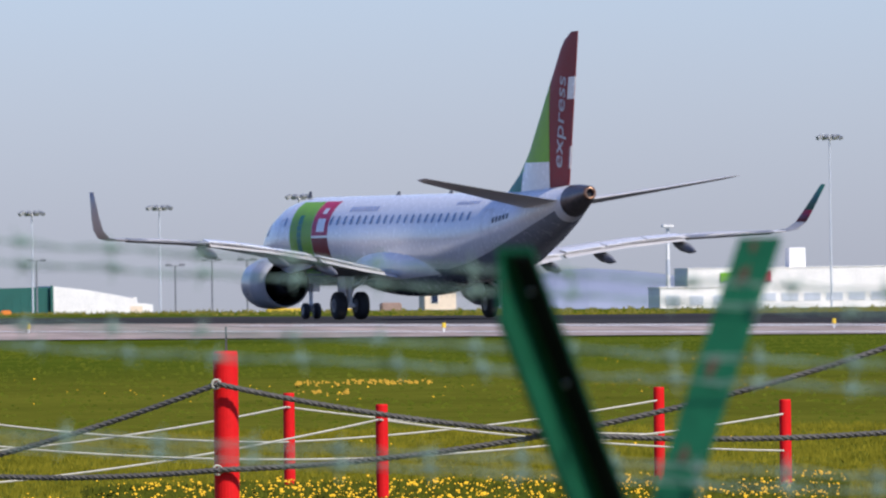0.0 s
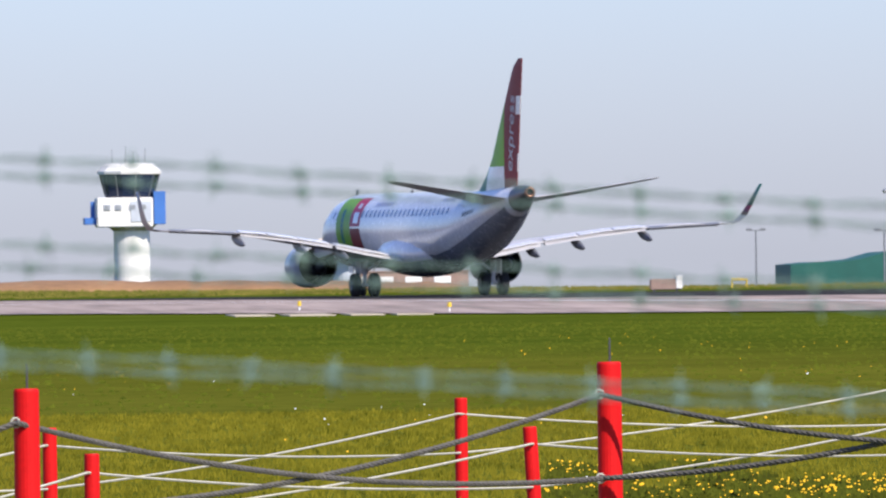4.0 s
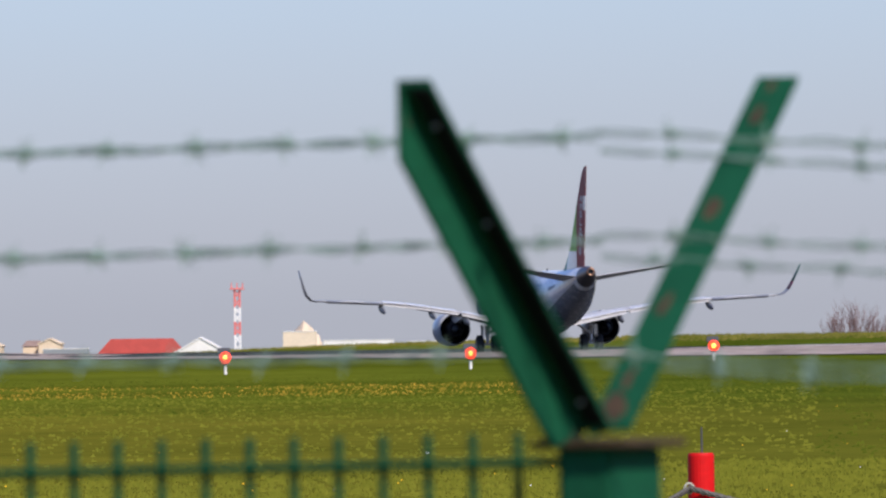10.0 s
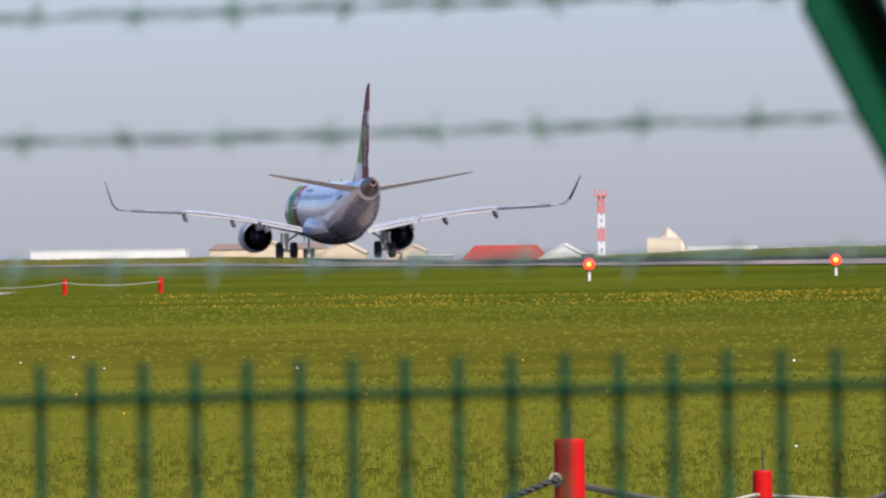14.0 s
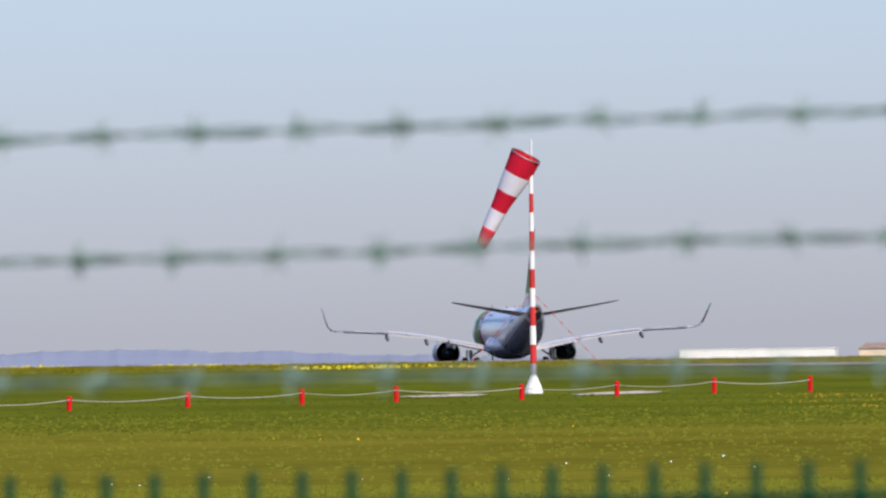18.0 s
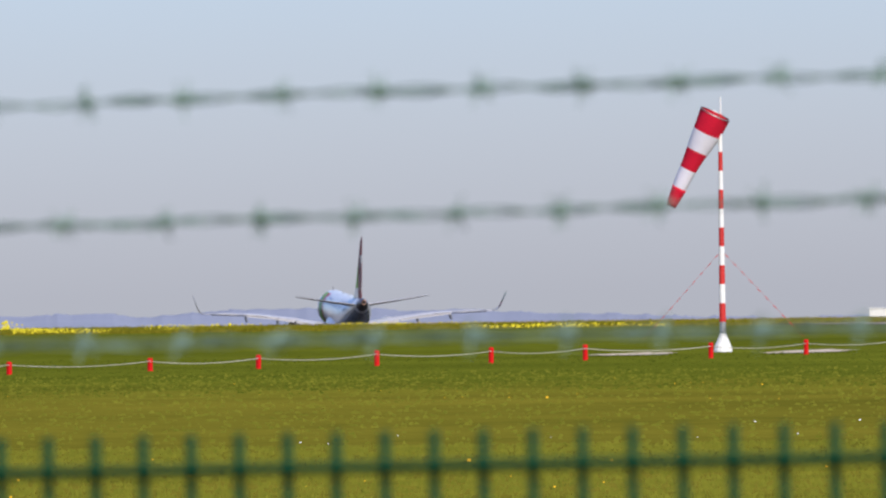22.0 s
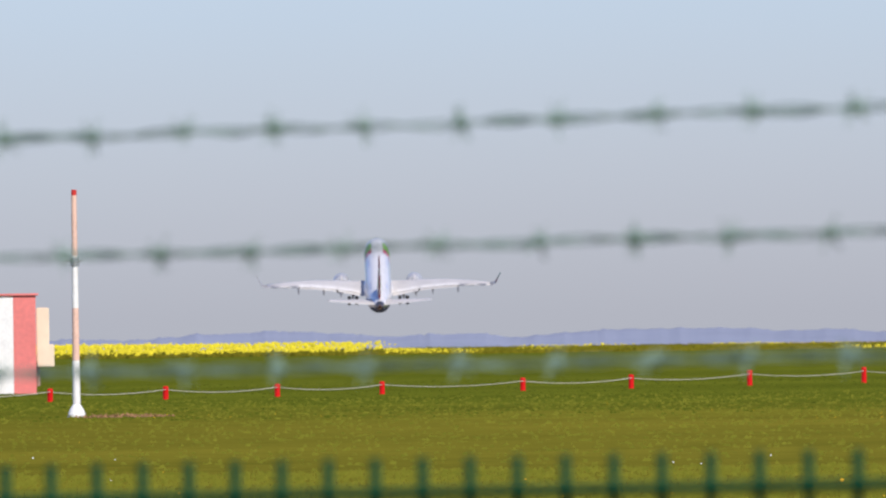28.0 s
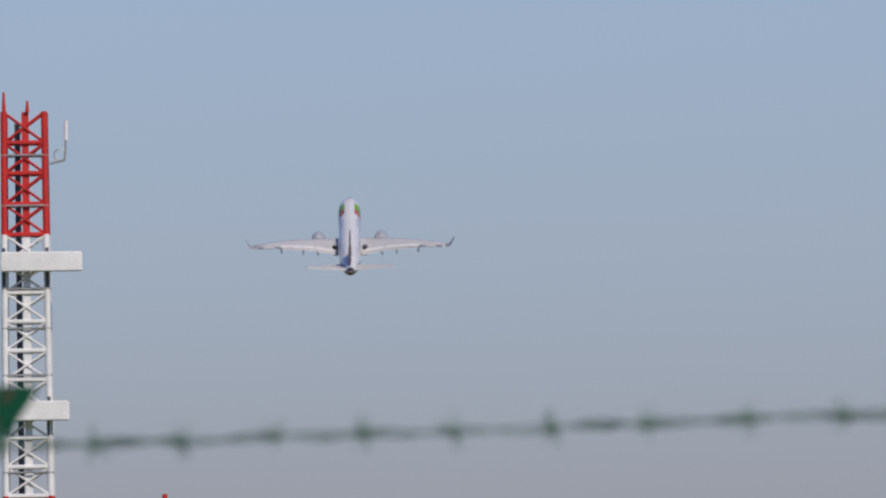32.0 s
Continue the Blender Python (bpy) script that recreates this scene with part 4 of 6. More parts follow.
STAKES = [(-26.1, 417.2, 0.46), (-28.7, 414.4, 0.46), (-30.5, 401.1, 0.44), (-32.3, 390.6, 0.43), (-35.4, 387, 0.43), (-37.1, 378.3, 0.42), (-39.4, 371.4, 0.41),
          (-41.7, 364.5, 0.36), (-43.98, 360.4, 0.33), (-46.45, 352, 0.32), (-48.22, 346, 0.32), (-50.19, 340.8, 0.32), (-52.24, 336, 0.32), (-54.7, 332.5, 0.32)]
for q in STAKES:
    stake(*q)
for (xa, ya, ha), (xb, yb, hb) in zip(STAKES, STAKES[1:]):
    rope((xa, ya - 0.1, ha * 0.75 + terrain(xa, ya)), (xb, yb - 0.1, hb * 0.75 + terrain(xb, yb)), 0.09, 0.011, ROPE_PALE, "pale rope slung low between red stakes", False)


def runway_light(x, y, h):
    z = terrain(x, y)
    o = thing("runway_light", "lit red lamp on a short white stem at the runway edge", "runway light", Matrix.Translation((x, y, z)), "runway lights")
    bm = rod(bmesh.new(), (0, 0, -0.05), (0, 0, h - 0.2), 0.05, 0.045, 10)
    part("stem", bm, POLE_WHITE, o, "white stem")
    bm = bmesh.new()
    lathe(bm, [(-0.02, 0.02), (0.0, 0.16), (0.12, 0.18), (0.2, 0.16)], (0, 0, h), 16)
    box(bm, (-0.04, 0.08, h + 0.22), (0.4, 0.3, 0.18), bevel=0.02)
    rod(bm, (0, 0, h - 0.22), (0, 0, h - 0.1), 0.09, 0.12, 10)
    part("lamp_housing", bm, DARK_GREY, o, "dark lamp housing")
    bm = bmesh.new()
    bmesh.ops.create_uvsphere(bm, u_segments=14, v_segments=8, radius=0.19, matrix=Matrix.Translation((0, -0.03, h)))
    lens = part("lens", bm, LAMP_GLOW, o, "glowing red lens", smooth=True)
    bm = bmesh.new()
    bmesh.ops.create_uvsphere(bm, u_segments=12, v_segments=6, radius=0.08, matrix=Matrix.Translation((0, -0.17, h)))
    part("bulb", bm, LAMP_CORE, lens, "amber core of the lamp", smooth=True)


for q in ((9.3, 503, 0.5), (0.65, 478.4, 0.5), (-7.1, 455, 0.5), (-14.6, 446, 0.52)):
    runway_light(*q)


def build_marker_stick():
    x, y = 6.02, 233.9
    o = thing("marker_stick", "white leaning marker stick with red tip in low weeds", "marker", Matrix.Translation((x, y, 0)) @ Matrix.Rotation(radians(19), 4, "Y"))
    for i, (a, b, m) in enumerate(((0, 0.34, POLE_WHITE), (0.34, 0.44, POLE_RED), (0.44, 0.6, POLE_WHITE), (0.6, 0.72, POLE_RED))):
        part("stick_band", rod(bmesh.new(), (0, 0, a), (0, 0, b), 0.032, 0.032, 10), m, o)


build_marker_stick()


def leafy(name, cx, cy, rx, ry, h, n, mat, label, category, size=0.05, seed=1):
    random.seed(seed)
    verts, faces = [], []
    for i in range(n):
        a, u = random.uniform(0, 6.283), math.sqrt(random.random())
        x, y = cx + rx * u * math.cos(a), cy + ry * u * math.sin(a)
        z = terrain(x, y) + h * (1 - u * u) * random.random() * random.uniform(0.5, 1.1)
        d = Vector((random.uniform(-1, 1), random.uniform(-1, 1), random.uniform(-0.2, 1))).normalized() * size * random.uniform(0.6, 1.5)
        e = Vector((random.uniform(-1, 1), random.uniform(-1, 1), random.uniform(-1, 1))).normalized() * size * 0.5
        p = Vector((x, y, z))
        b = len(verts)
        verts += [p - e, p + d * 0.5 + e * 0.6, p + d, p + d * 0.4 - e]
        faces.append((b, b + 1, b + 2, b + 3))
    ob = raw(name, verts, faces, mat)
    return tagged(ob, label, category, kind="stuff")


leafy("weeds", 6.0, 233.7, 0.6, 0.6, 0.5, 1500, BUSH, "low green weeds round the marker stick", "plant", 0.035, 3)


def build_marker_pole():
    x, y = -42.9, 279.3
    o = thing("marker_pole", "tall faded orange and white pole on a white foot", "pole", Matrix.Translation((x, y, 0)))
    bm = bmesh.new()
    loft(bm, [[(r * math.cos(a), r * math.sin(a), z) for a in steps(0, 2 * math.pi, 14)[:-1]] for z, r in ((0, 0.17), (0.07, 0.175), (0.16, 0.14), (0.26, 0.075), (0.3, 0.07))])
    part("foot", bm, POLE_WHITE, o, "white rounded foot")
    for a, b, m in ((0.28, 1.12, POLE_WHITE), (1.12, 2.15, FADED), (2.15, 3.17, POLE_WHITE), (3.17, 4.36, FADED), (4.36, 4.47, POLE_RED)):
        r0, r1 = 0.078 - 0.006 * a, 0.078 - 0.006 * b
        part("pole_band", rod(bmesh.new(), (0, 0, a), (0, 0, b), r0, r1, 14), m, o)
    bm = rod(bmesh.new(), (-0.17, 0, 3.08), (0.17, 0, 3.08), 0.013, 0.013, 6)
    rod(bm, (0, 0, 2.98), (0, 0, 3.14), 0.085, 0.085, 12)
    part("clamp", bm, STEEL, o, "steel clamp with short arms")
    leafy("dry_patch", x + 0.9, y, 1.0, 2.0, 0.03, 500, SOIL, "bare brown soil beside the pole", "soil", 0.06, 8)


build_marker_pole()


def build_cabinet():
    o = thing("equipment_hut", "equipment hut painted in red and white upright stripes", "hut", Matrix.Translation((-60.1, 378.4, 0)) @ Matrix.Rotation(radians(9), 4, "Z"))
    w, d, h = 1.8, 1.5, 2.6
    for i in range(5):
        m = CORAL if i % 2 == 0 else POLE_WHITE
        x = -w + 0.6 * i
        bm = box(bmesh.new(), (x, 0, h / 2), (0.597, d, h), bevel=0.006)
        part("wall_panel", bm, m, o)
    bm = box(bmesh.new(), (-0.6, 0, h + 0.03), (3.15, d + 0.12, 0.06), bevel=0.01)
    part("roof", bm, CORAL, o, "pale red flat roof")
    bm = box(bmesh.new(), (w / 2 + 0.18, -0.2, 1.55), (0.34, 0.7, 1.45), bevel=0.02)
    unit = part("cooling_unit", bm, CREAM, o, "cream cooling unit on the side")
    bm = box(bmesh.new(), (w / 2 + 0.25, -0.2, 1.0), (0.46, 0.72, 0.6), bevel=0.02)
    part("unit_base", bm, CREAM, unit)
    bm = rod(bmesh.new(), (w / 2 + 0.05, -0.3, 0.2), (w / 2 + 0.05, -0.3, 0.9), 0.05, 0.05, 8)
    part("pipe", bm, BROWN_WALL, o, "dark brown pipe")


build_cabinet()


def build_lattice_mast():
    x, y = -64.45, 394.8
    o = thing("lattice_mast", "tall red and white lattice mast with white box antennas", "mast", Matrix.Translation((x, y, 0)) @ Matrix.Rotation(radians(8), 4, "Z"))
    H0 = 16.2
    def half(z):
        return 0.66 - 0.1 * z / H0
    bands = [(0.0, 2.4, POLE_RED), (2.4, 4.0, POLE_WHITE), (4.0, 5.55, POLE_RED), (5.55, 12.8, POLE_WHITE), (12.8, H0, POLE_RED)]
    for za, zb, m in bands:
        n = max(2, int(round((zb - za) / 0.85)))
        for s, t in ((-1, -1), (1, -1), (1, 1), (-1, 1)):
            part("leg", rod(bmesh.new(), (s * half(za), t * half(za), za), (s * half(zb), t * half(zb), zb), 0.09, 0.09, 8), m, o)
        part("cable_ladder", box(bmesh.new(), (0.03, -half(za) + 0.08, (za + zb) / 2), (0.2, 0.06, zb - za)), m, o)
        for i in range(n):
            a, b = za + (zb - za) * i / n, za + (zb - za) * (i + 1) / n
            for k in range(4):
                c = [(-1, -1), (1, -1), (1, 1), (-1, 1)]
                (s0, t0), (s1, t1) = c[k], c[(k + 1) % 4]
                part("rung", rod(bmesh.new(), (s0 * half(a), t0 * half(a), a), (s1 * half(a), t1 * half(a), a), 0.06, 0.06, 6), m, o)
                part("brace", rod(bmesh.new(), (s0 * half(a), t0 * half(a), a), (s1 * half(b), t1 * half(b), b), 0.032, 0.032, 6), m, o)
                part("brace", rod(bmesh.new(), (s1 * half(a), t1 * half(a), a), (s0 * half(b), t0 * half(b), b), 0.032, 0.032, 6), m, o)
    for z in (6.2, 8.9, 10.2, 11.3, 13.6, 15.0):
        bm = bmesh.new()
        for k in range(4):
            c = [(-1, -1), (1, -1), (1, 1), (-1, 1)]
            (s0, t0), (s1, t1) = c[k], c[(k + 1) % 4]
            rod(bm, (s0 * half(z) * 1.1, t0 * half(z) * 1.1, z), (s1 * half(z) * 1.1, t1 * half(z) * 1.1, z), 0.03, 0.03, 6)
        part("grey_ring", bm, STEEL, o, "grey steel ring")
    part("cable_run", box(bmesh.new(), (-0.2, 0.1, 8.0), (0.16, 0.12, 15.8)), DARK_GREY, o, "dark bundle of cables")
    for z, dx, w in ((12.03, 0.45, 2.25), (7.9, 0.12, 2.1), (3.75, 0.1, 2.1)):
        bm = box(bmesh.new(), (dx, -0.95, z), (w, 0.35, 0.55), bevel=0.03)
        ant = part("box_antenna", bm, POLE_WHITE, o, "white box antenna")
        for s in (-0.6, 0.6):
            bm = bmesh.new()
            rod(bm, (s, -0.6, z - 0.1), (s, -0.85, z - 0.1), 0.05, 0.05, 6)
            rod(bm, (s, -0.66, z - 0.7), (s, -0.66, z + 0.4), 0.05, 0.05, 6)
            part("bracket", bm, DARK_GREY, ant, "dark bracket")
    bm = rod(bmesh.new(), (0.7, -0.5, 14.75), (1.12, -0.5, 14.85), 0.03, 0.03, 6)
    rod(bm, (1.12, -0.5, 14.85), (1.16, -0.5, 15.5), 0.03, 0.025, 6)
    tube(bm, [(0.98 + 0.16 * math.cos(a), -0.5, 15.0 + 0.16 * math.sin(a)) for a in steps(0, 6.283, 12)], 0.02, 6)
    arm = part("side_antenna", bm, STEEL, o, "thin side antenna on an arm")
    part("whip", rod(bmesh.new(), (1.16, -0.5, 15.4), (1.17, -0.5, 15.95), 0.055, 0.05, 8), POLE_WHITE, arm)
    for s, h in ((-0.55, 0.55), (0.1, 0.3)):
        part("top_lamp", rod(bmesh.new(), (s, -0.6, H0), (s, -0.6, H0 + h), 0.06, 0.03, 8), POLE_RED, o)


build_lattice_mast()


# ---- far buildings and clutter across the runway ----
def block(name, label, category, x, y, w, d, top, wall, roof=None, turn=0.0, rise=0.0, gable=False, group=""):
    """A plain building that stands on the ground at x, y and reaches the height top."""
    g = terrain(x, y) - 0.2
    o = thing(name, label, category, Matrix.Translation((x, y, g)) @ Matrix.Rotation(radians(turn), 4, "Z"), group)
    h = top - g
    part("wall", box(bmesh.new(), (0, 0, (h - rise) / 2), (w, d, h - rise), bevel=0.03), wall, o)
    if rise:
        bm = bmesh.new()
        e = 0.25
        if gable:      # ridge along the depth: the gable end faces the viewer
            a = [(-w / 2 - e, 0, h - rise), (0, 0, h), (w / 2 + e, 0, h - rise)]
            loft(bm, [[(p[0], -d / 2 - e, p[2]) for p in a] + [(p[0] * 0.97, -d / 2 - e, p[2] - 0.25) for p in a[::-1]], [(p[0], d / 2 + e, p[2]) for p in a] + [(p[0] * 0.97, d / 2 + e, p[2] - 0.25) for p in a[::-1]]])
            g2 = bmesh.new()
            loft(g2, [[(-w / 2, yy, h - rise), (0, yy, h - 0.12), (w / 2, yy, h - rise)] for yy in (-d / 2, d / 2)])
            part("gable", g2, wall, o)
        else:
            loft(bm, [[(-w / 2 - e, -d / 2 - e, h - rise), (-w * 0.36, 0, h), (-w / 2 - e, d / 2 + e, h - rise)], [(w / 2 + e, -d / 2 - e, h - rise), (w * 0.36, 0, h), (w / 2 + e, d / 2 + e, h - rise)]])
        part("roof", bm, roof, o)
    else:
        part("roof", box(bmesh.new(), (0, 0, h + 0.06), (w + 0.2, d + 0.2, 0.16), bevel=0.03), roof or wall, o)
    return o, h


def opening(o, x, z, w, h, d, mat, name="window"):
    f = part(name, box(bmesh.new(), (x, -d / 2 - 0.02, z), (w + 0.16, 0.1, h + 0.16), bevel=0.02), POLE_WHITE, o)
    part("pane", box(bmesh.new(), (x, -d / 2 - 0.075, z), (w, 0.03, h)), mat, f)


# green hangar with its white annex
g = terrain(263.5, 2583)
hangar = thing("hangar", "dark green hangar with a shallow pitched roof and white annex", "hangar", Matrix.Translation((263.5, 2583, g)))
bm = bmesh.new()
loft(bm, [[(-20.5, yy, 0), (-20.5, yy, 0.35 - g), (-16, yy, 0.75 - g), (-12, yy, 0.8 - g), (-8, yy, 1.2 - g), (-3.5, yy, 2.4 - g), (2.5, yy, 2.65 - g), (8, yy, 1.6 - g), (12, yy, 1.2 - g), (20.4, yy, 1.3 - g), (20.4, yy, 0)] for yy in (-15, 15)])
part("wall", bm, GREEN_CLAD, hangar)
for k in range(27):
    part("cladding_rib", box(bmesh.new(), (-20 + 1.53 * k, -15.03, (-0.4 - g) / 2), (0.12, 0.06, -0.4 - g)), GREEN_CLAD, hangar)
bm = bmesh.new()
loft(bm, [[(20.9, yy, 0), (20.9, yy, 1.5 - g), (27, yy, 0.75 - g), (33, yy, -0.35 - g), (35.4, yy, -0.9 - g), (35.5, yy, -0.6 - g), (36.1, yy, -0.65 - g), (36.2, yy, -1.7 - g), (39.0, yy, -2.0 - g), (39.0, yy, 0)] for yy in (-15.5, 14)])
annex = part("annex", bm, PLASTER, hangar, "white annex with a falling roofline")
part("annex_edge", box(bmesh.new(), (20.75, -15.6, (1.6 - g) / 2), (0.5, 0.4, 1.6 - g)), GREEN_CLAD, annex)
part("annex_door", box(bmesh.new(), (36, -15.55, 2.2), (2.2, 0.12, 4.0)), CREAM, annex)
part("annex_pole", rod(bmesh.new(), (-0.6, -16, 0), (-0.6, -16, 4.5 - g), 0.25, 0.2, 8), POLE_WHITE, hangar)
part("annex_sign", box(bmesh.new(), (-0.6, -16.5, -0.9 - g), (3.4, 0.3, 3.2), bevel=0.05), PLASTER, hangar, "white sign board")
part("sign_mark", box(bmesh.new(), (-0.4, -16.68, -0.6 - g), (1.6, 0.06, 1.1)), CRIMSON, hangar)

o, h = block("small_building", "small cream flat-roofed building beyond the runway", "building", 272.8, 1977, 4.4, 6, 0.7, CREAM)
opening(o, -0.8, h - 1.6, 0.9, 1.1, 6, GLASS_DARK)
# white hall added in place of a parked airliner; panels replace its bands
o, h = block("airliner_stand_in_hall", "long white hall with a glazed lower floor, standing in for a parked airliner", "building", 372, 2267, 40, 14, 2.9, PLASTER)
# here and in the next two buildings, pale panes put haze into the glass
for k in range(11):
    opening(o, -18 + 3.6 * k, h - 4.6, 2.6, 1.2, 14, STEEL_PALE)
part("red_panel", box(bmesh.new(), (-8.5, -7.2, h - 1.3), (3.6, 0.12, 1.7)), CRIMSON, o, "red panel in place of the parked airliner's red band")
part("green_panel", box(bmesh.new(), (-13, -7.2, h - 1.4), (3.6, 0.12, 1.5)), LIME, o, "green panel in place of the parked airliner's green band")
part("roof_house", box(bmesh.new(), (-1.5, 0, h + 1.6), (2.6, 4, 3.2), bevel=0.05), PLASTER, o, "white stair house on the roof")
o, h = block("service_building", "low white service building by the apron", "building", 232, 1478, 10.3, 8, 0.6, PLASTER)
for k in range(4):
    opening(o, -3.8 + 2.5 * k, h - 1.3, 1.4, 0.9, 8, STEEL_PALE)
o, h = block("concourse", "very long white building on the far side of the field", "building", 402, 2360, 60, 12, 1.2, PLASTER)
for k in range(12):
    opening(o, -27 + 4.9 * k, h - 2.2, 3.2, 1.0, 12, STEEL_PALE)


def flood_mast(x, y, top):
    g = terrain(x, y)
    o = thing("floodlight_mast", "tall thin grey floodlight mast with a ring of lamps", "light mast", Matrix.Translation((x, y, g)), "floodlight masts")
    h = top - g
    part("pole", rod(bmesh.new(), (0, 0, 0), (0, 0, h), 0.17, 0.1, 8), STEEL_PALE, o)
    bm = bmesh.new()
    tube(bm, [(1.25 * math.cos(a), 1.25 * math.sin(a), h - 0.35) for a in steps(0, 6.283, 16)], 0.09, 6)
    rod(bm, (0, 0, h - 0.7), (0, 0, h), 0.4, 0.25, 10)
    for k in range(4):
        rod(bm, (0, 0, h - 0.3), (1.25 * math.cos(k * 1.571), 1.25 * math.sin(k * 1.571), h - 0.35), 0.06, 0.06, 6)
    part("lamp_ring", bm, STEEL, o, "grey lamp ring")
    for k in range(8):
        a = k * 0.785 + 0.3
        m = Matrix.Translation((1.65 * math.cos(a), 1.65 * math.sin(a), h - 0.3)) @ Matrix.Rotation(a, 4, "Z") @ Matrix.Rotation(radians(25), 4, "Y")
        part("floodlight", box(bmesh.new(), (0, 0, 0), (0.9, 0.7, 0.55), m, bevel=0.05), STEEL, o)


for q in ((223.2, 2185.8, 12.0), (238.9, 2183.7, 13.0), (258.2, 2181, 13.6), (279.3, 2178, 15.0), (359.7, 2167, 23.0)):
    flood_mast(*q)


def street_lamp(x, y, top):
    g = terrain(x, y)
    o = thing("street_lamp", "thin grey lamp post with two short arms", "street lamp", Matrix.Translation((x, y, g)), "lamp posts")
    h = top - g
    part("post", rod(bmesh.new(), (0, 0, 0), (0, 0, h), 0.13, 0.1, 8), SHADE_GREY, o)
    for s in (-1, 1):
        bm = rod(bmesh.new(), (0, 0, h - 0.1), (s * 0.7, 0, h + 0.05), 0.06, 0.05, 6)
        box(bm, (s * 0.85, 0, h + 0.06), (0.75, 0.4, 0.3), bevel=0.05)
        part("lamp_head", bm, SHADE_GREY, o)


for q in ((213.2, 1784, 4.0), (217.7, 1783, 4.6), (222, 1782, 4.6), (117.5, 1793, 6.5), (165, 1788, 5.2), (181, 1787, 5.0), (196, 1786, 4.8)):
    street_lamp(*q)


def small_box(name, label, category, x, y, w, d, h, mat, lift=0.0):
    o = thing(name, label, category, Matrix.Translation((x, y, terrain(x, y))))
    part("body", box(bmesh.new(), (0, 0, h / 2 + lift), (w, d, h), bevel=min(w, d, h) * 0.12), mat, o)
    for s in (-1, 1):
        part("foot", box(bmesh.new(), (s * w * 0.36, 0, max(0.04, lift / 2)), (0.08, d * 0.7, max(0.08, lift))), DARK_GREY, o)
    return o


small_box("barrier", "yellow plastic barrier beside the runway", "barrier", 100.8, 789.5, 2.2, 0.5, 0.45, YELLOW_PAINT, 0.08)
small_box("barrier", "yellow plastic barrier beside the runway", "barrier", 104.9, 792, 1.4, 0.5, 0.4, YELLOW_PAINT, 0.08)
o = small_box("transformer_box", "dark brown equipment box beside the runway", "box", 106.2, 786, 1.15, 0.8, 0.65, BROWN_WALL, 0.12)
o = small_box("runway_sign", "weathered sign box with a white end beside the runway", "sign", 59.5, 690, 1.5, 0.4, 0.55, BROWN_WALL, 0.12)
part("end_board", box(bmesh.new(), (0.66, -0.02, 0.5), (0.3, 0.46, 0.62), bevel=0.02), PLASTER, o, "white end board")
small_box("taxiway_sign", "red lit sign panel low beside the runway", "sign", 24.0, 830, 1.45, 0.3, 0.4, POLE_RED, 0.1)
small_box("control_cabinet", "dark grey control cabinet beside the runway", "cabinet", 81.5, 781.7, 0.95, 0.7, 0.85, DARK_GREY, 0.1)
small_box("marker_ball", "orange marker cone on the verge", "marker", 74.7, 692, 0.5, 0.5, 0.4, MACHINE, 0.03)
g = terrain(62.8, 700)
o = thing("road_barrier", "yellow tubular barrier frame on the verge", "barrier", Matrix.Translation((64.0, 700, g)))
for s in (-1, 1):
    part("leg", rod(bmesh.new(), (s * 0.36, 0, 0), (s * 0.36, 0, 0.62), 0.05, 0.05, 8), YELLOW_PAINT, o)
part("rail", rod(bmesh.new(), (-0.4, 0, 0.6), (0.4, 0, 0.6), 0.06, 0.06, 8), YELLOW_PAINT, o)
for x, y in ((52.5, 470), (33.5, 462), (63.3, 446), (17.5, 484), (29.5, 478), (75, 440)):
    o = thing("edge_marker", "small amber edge marker on the runway shoulder", "marker", Matrix.Translation((x, y + 8, terrain(x, y + 8) + 0.05)), "edge markers")
    part("stem", rod(bmesh.new(), (0, 0, 0), (0, 0, 0.14), 0.03, 0.03, 8), POLE_WHITE, o)
    part("cap", rod(bmesh.new(), (0, 0, 0.14), (0, 0, 0.3), 0.075, 0.06, 10), YELLOW_PAINT, o)

# the grass bank along the far verge
pts = [p for p in MIDDLE if 520 <= p.y <= 985]
rings = []
for i, p in enumerate(pts):
    d = (pts[min(i + 1, len(pts) - 1)] - pts[max(i - 1, 0)]).normalized()
    side = Vector((d.y, -d.x))
    hh = float(np.interp(p.y, (520, 600, 700, 800, 860, 940, 985), (0.0, 0.08, 0.28, 0.6, 0.75, 0.55, 0.0))) * (1 + 0.25 * noise.noise(Vector((p.x * 0.05, p.y * 0.05, 4))))
    ring = []
    for off, k in ((31.5, -0.05), (35, 0.55), (41, 1.0), (55, 0.9), (72, -0.1)):
        q = p + side * off
        ring.append((q.x, q.y, terrain(q.x, q.y) + hh * k - (0.03 if k < 0 else 0)))
    rings.append(ring)
BANK_RINGS = rings
bank_bm = loft(bmesh.new(), rings, closed=False, caps=False)
tagged(part("verge_bank", bank_bm, GRASS, None, smooth=True), "low grassy bank along the far side of the runway", "grass bank", kind="structure")
# a thin banded mast behind the white hall; its pale bands hold the haze
g = terrain(355, 2300)
o = thing("apron_mast", "slender banded mast behind the white hall, paled for haze", "mast", Matrix.Translation((355, 2300, g)))
for k in range(6):
    part("pole_band", rod(bmesh.new(), (0, 0, (9.6 - g) * k / 6), (0, 0, (9.6 - g) * (k + 1) / 6), 0.42 - 0.03 * k, 0.39 - 0.03 * k, 10), (POLE_WHITE, STEEL_PALE)[k % 2], o)
part("platform", box(bmesh.new(), (0, 0, 9.9 - g), (1.8, 1.8, 0.4), bevel=0.08), POLE_WHITE, o)
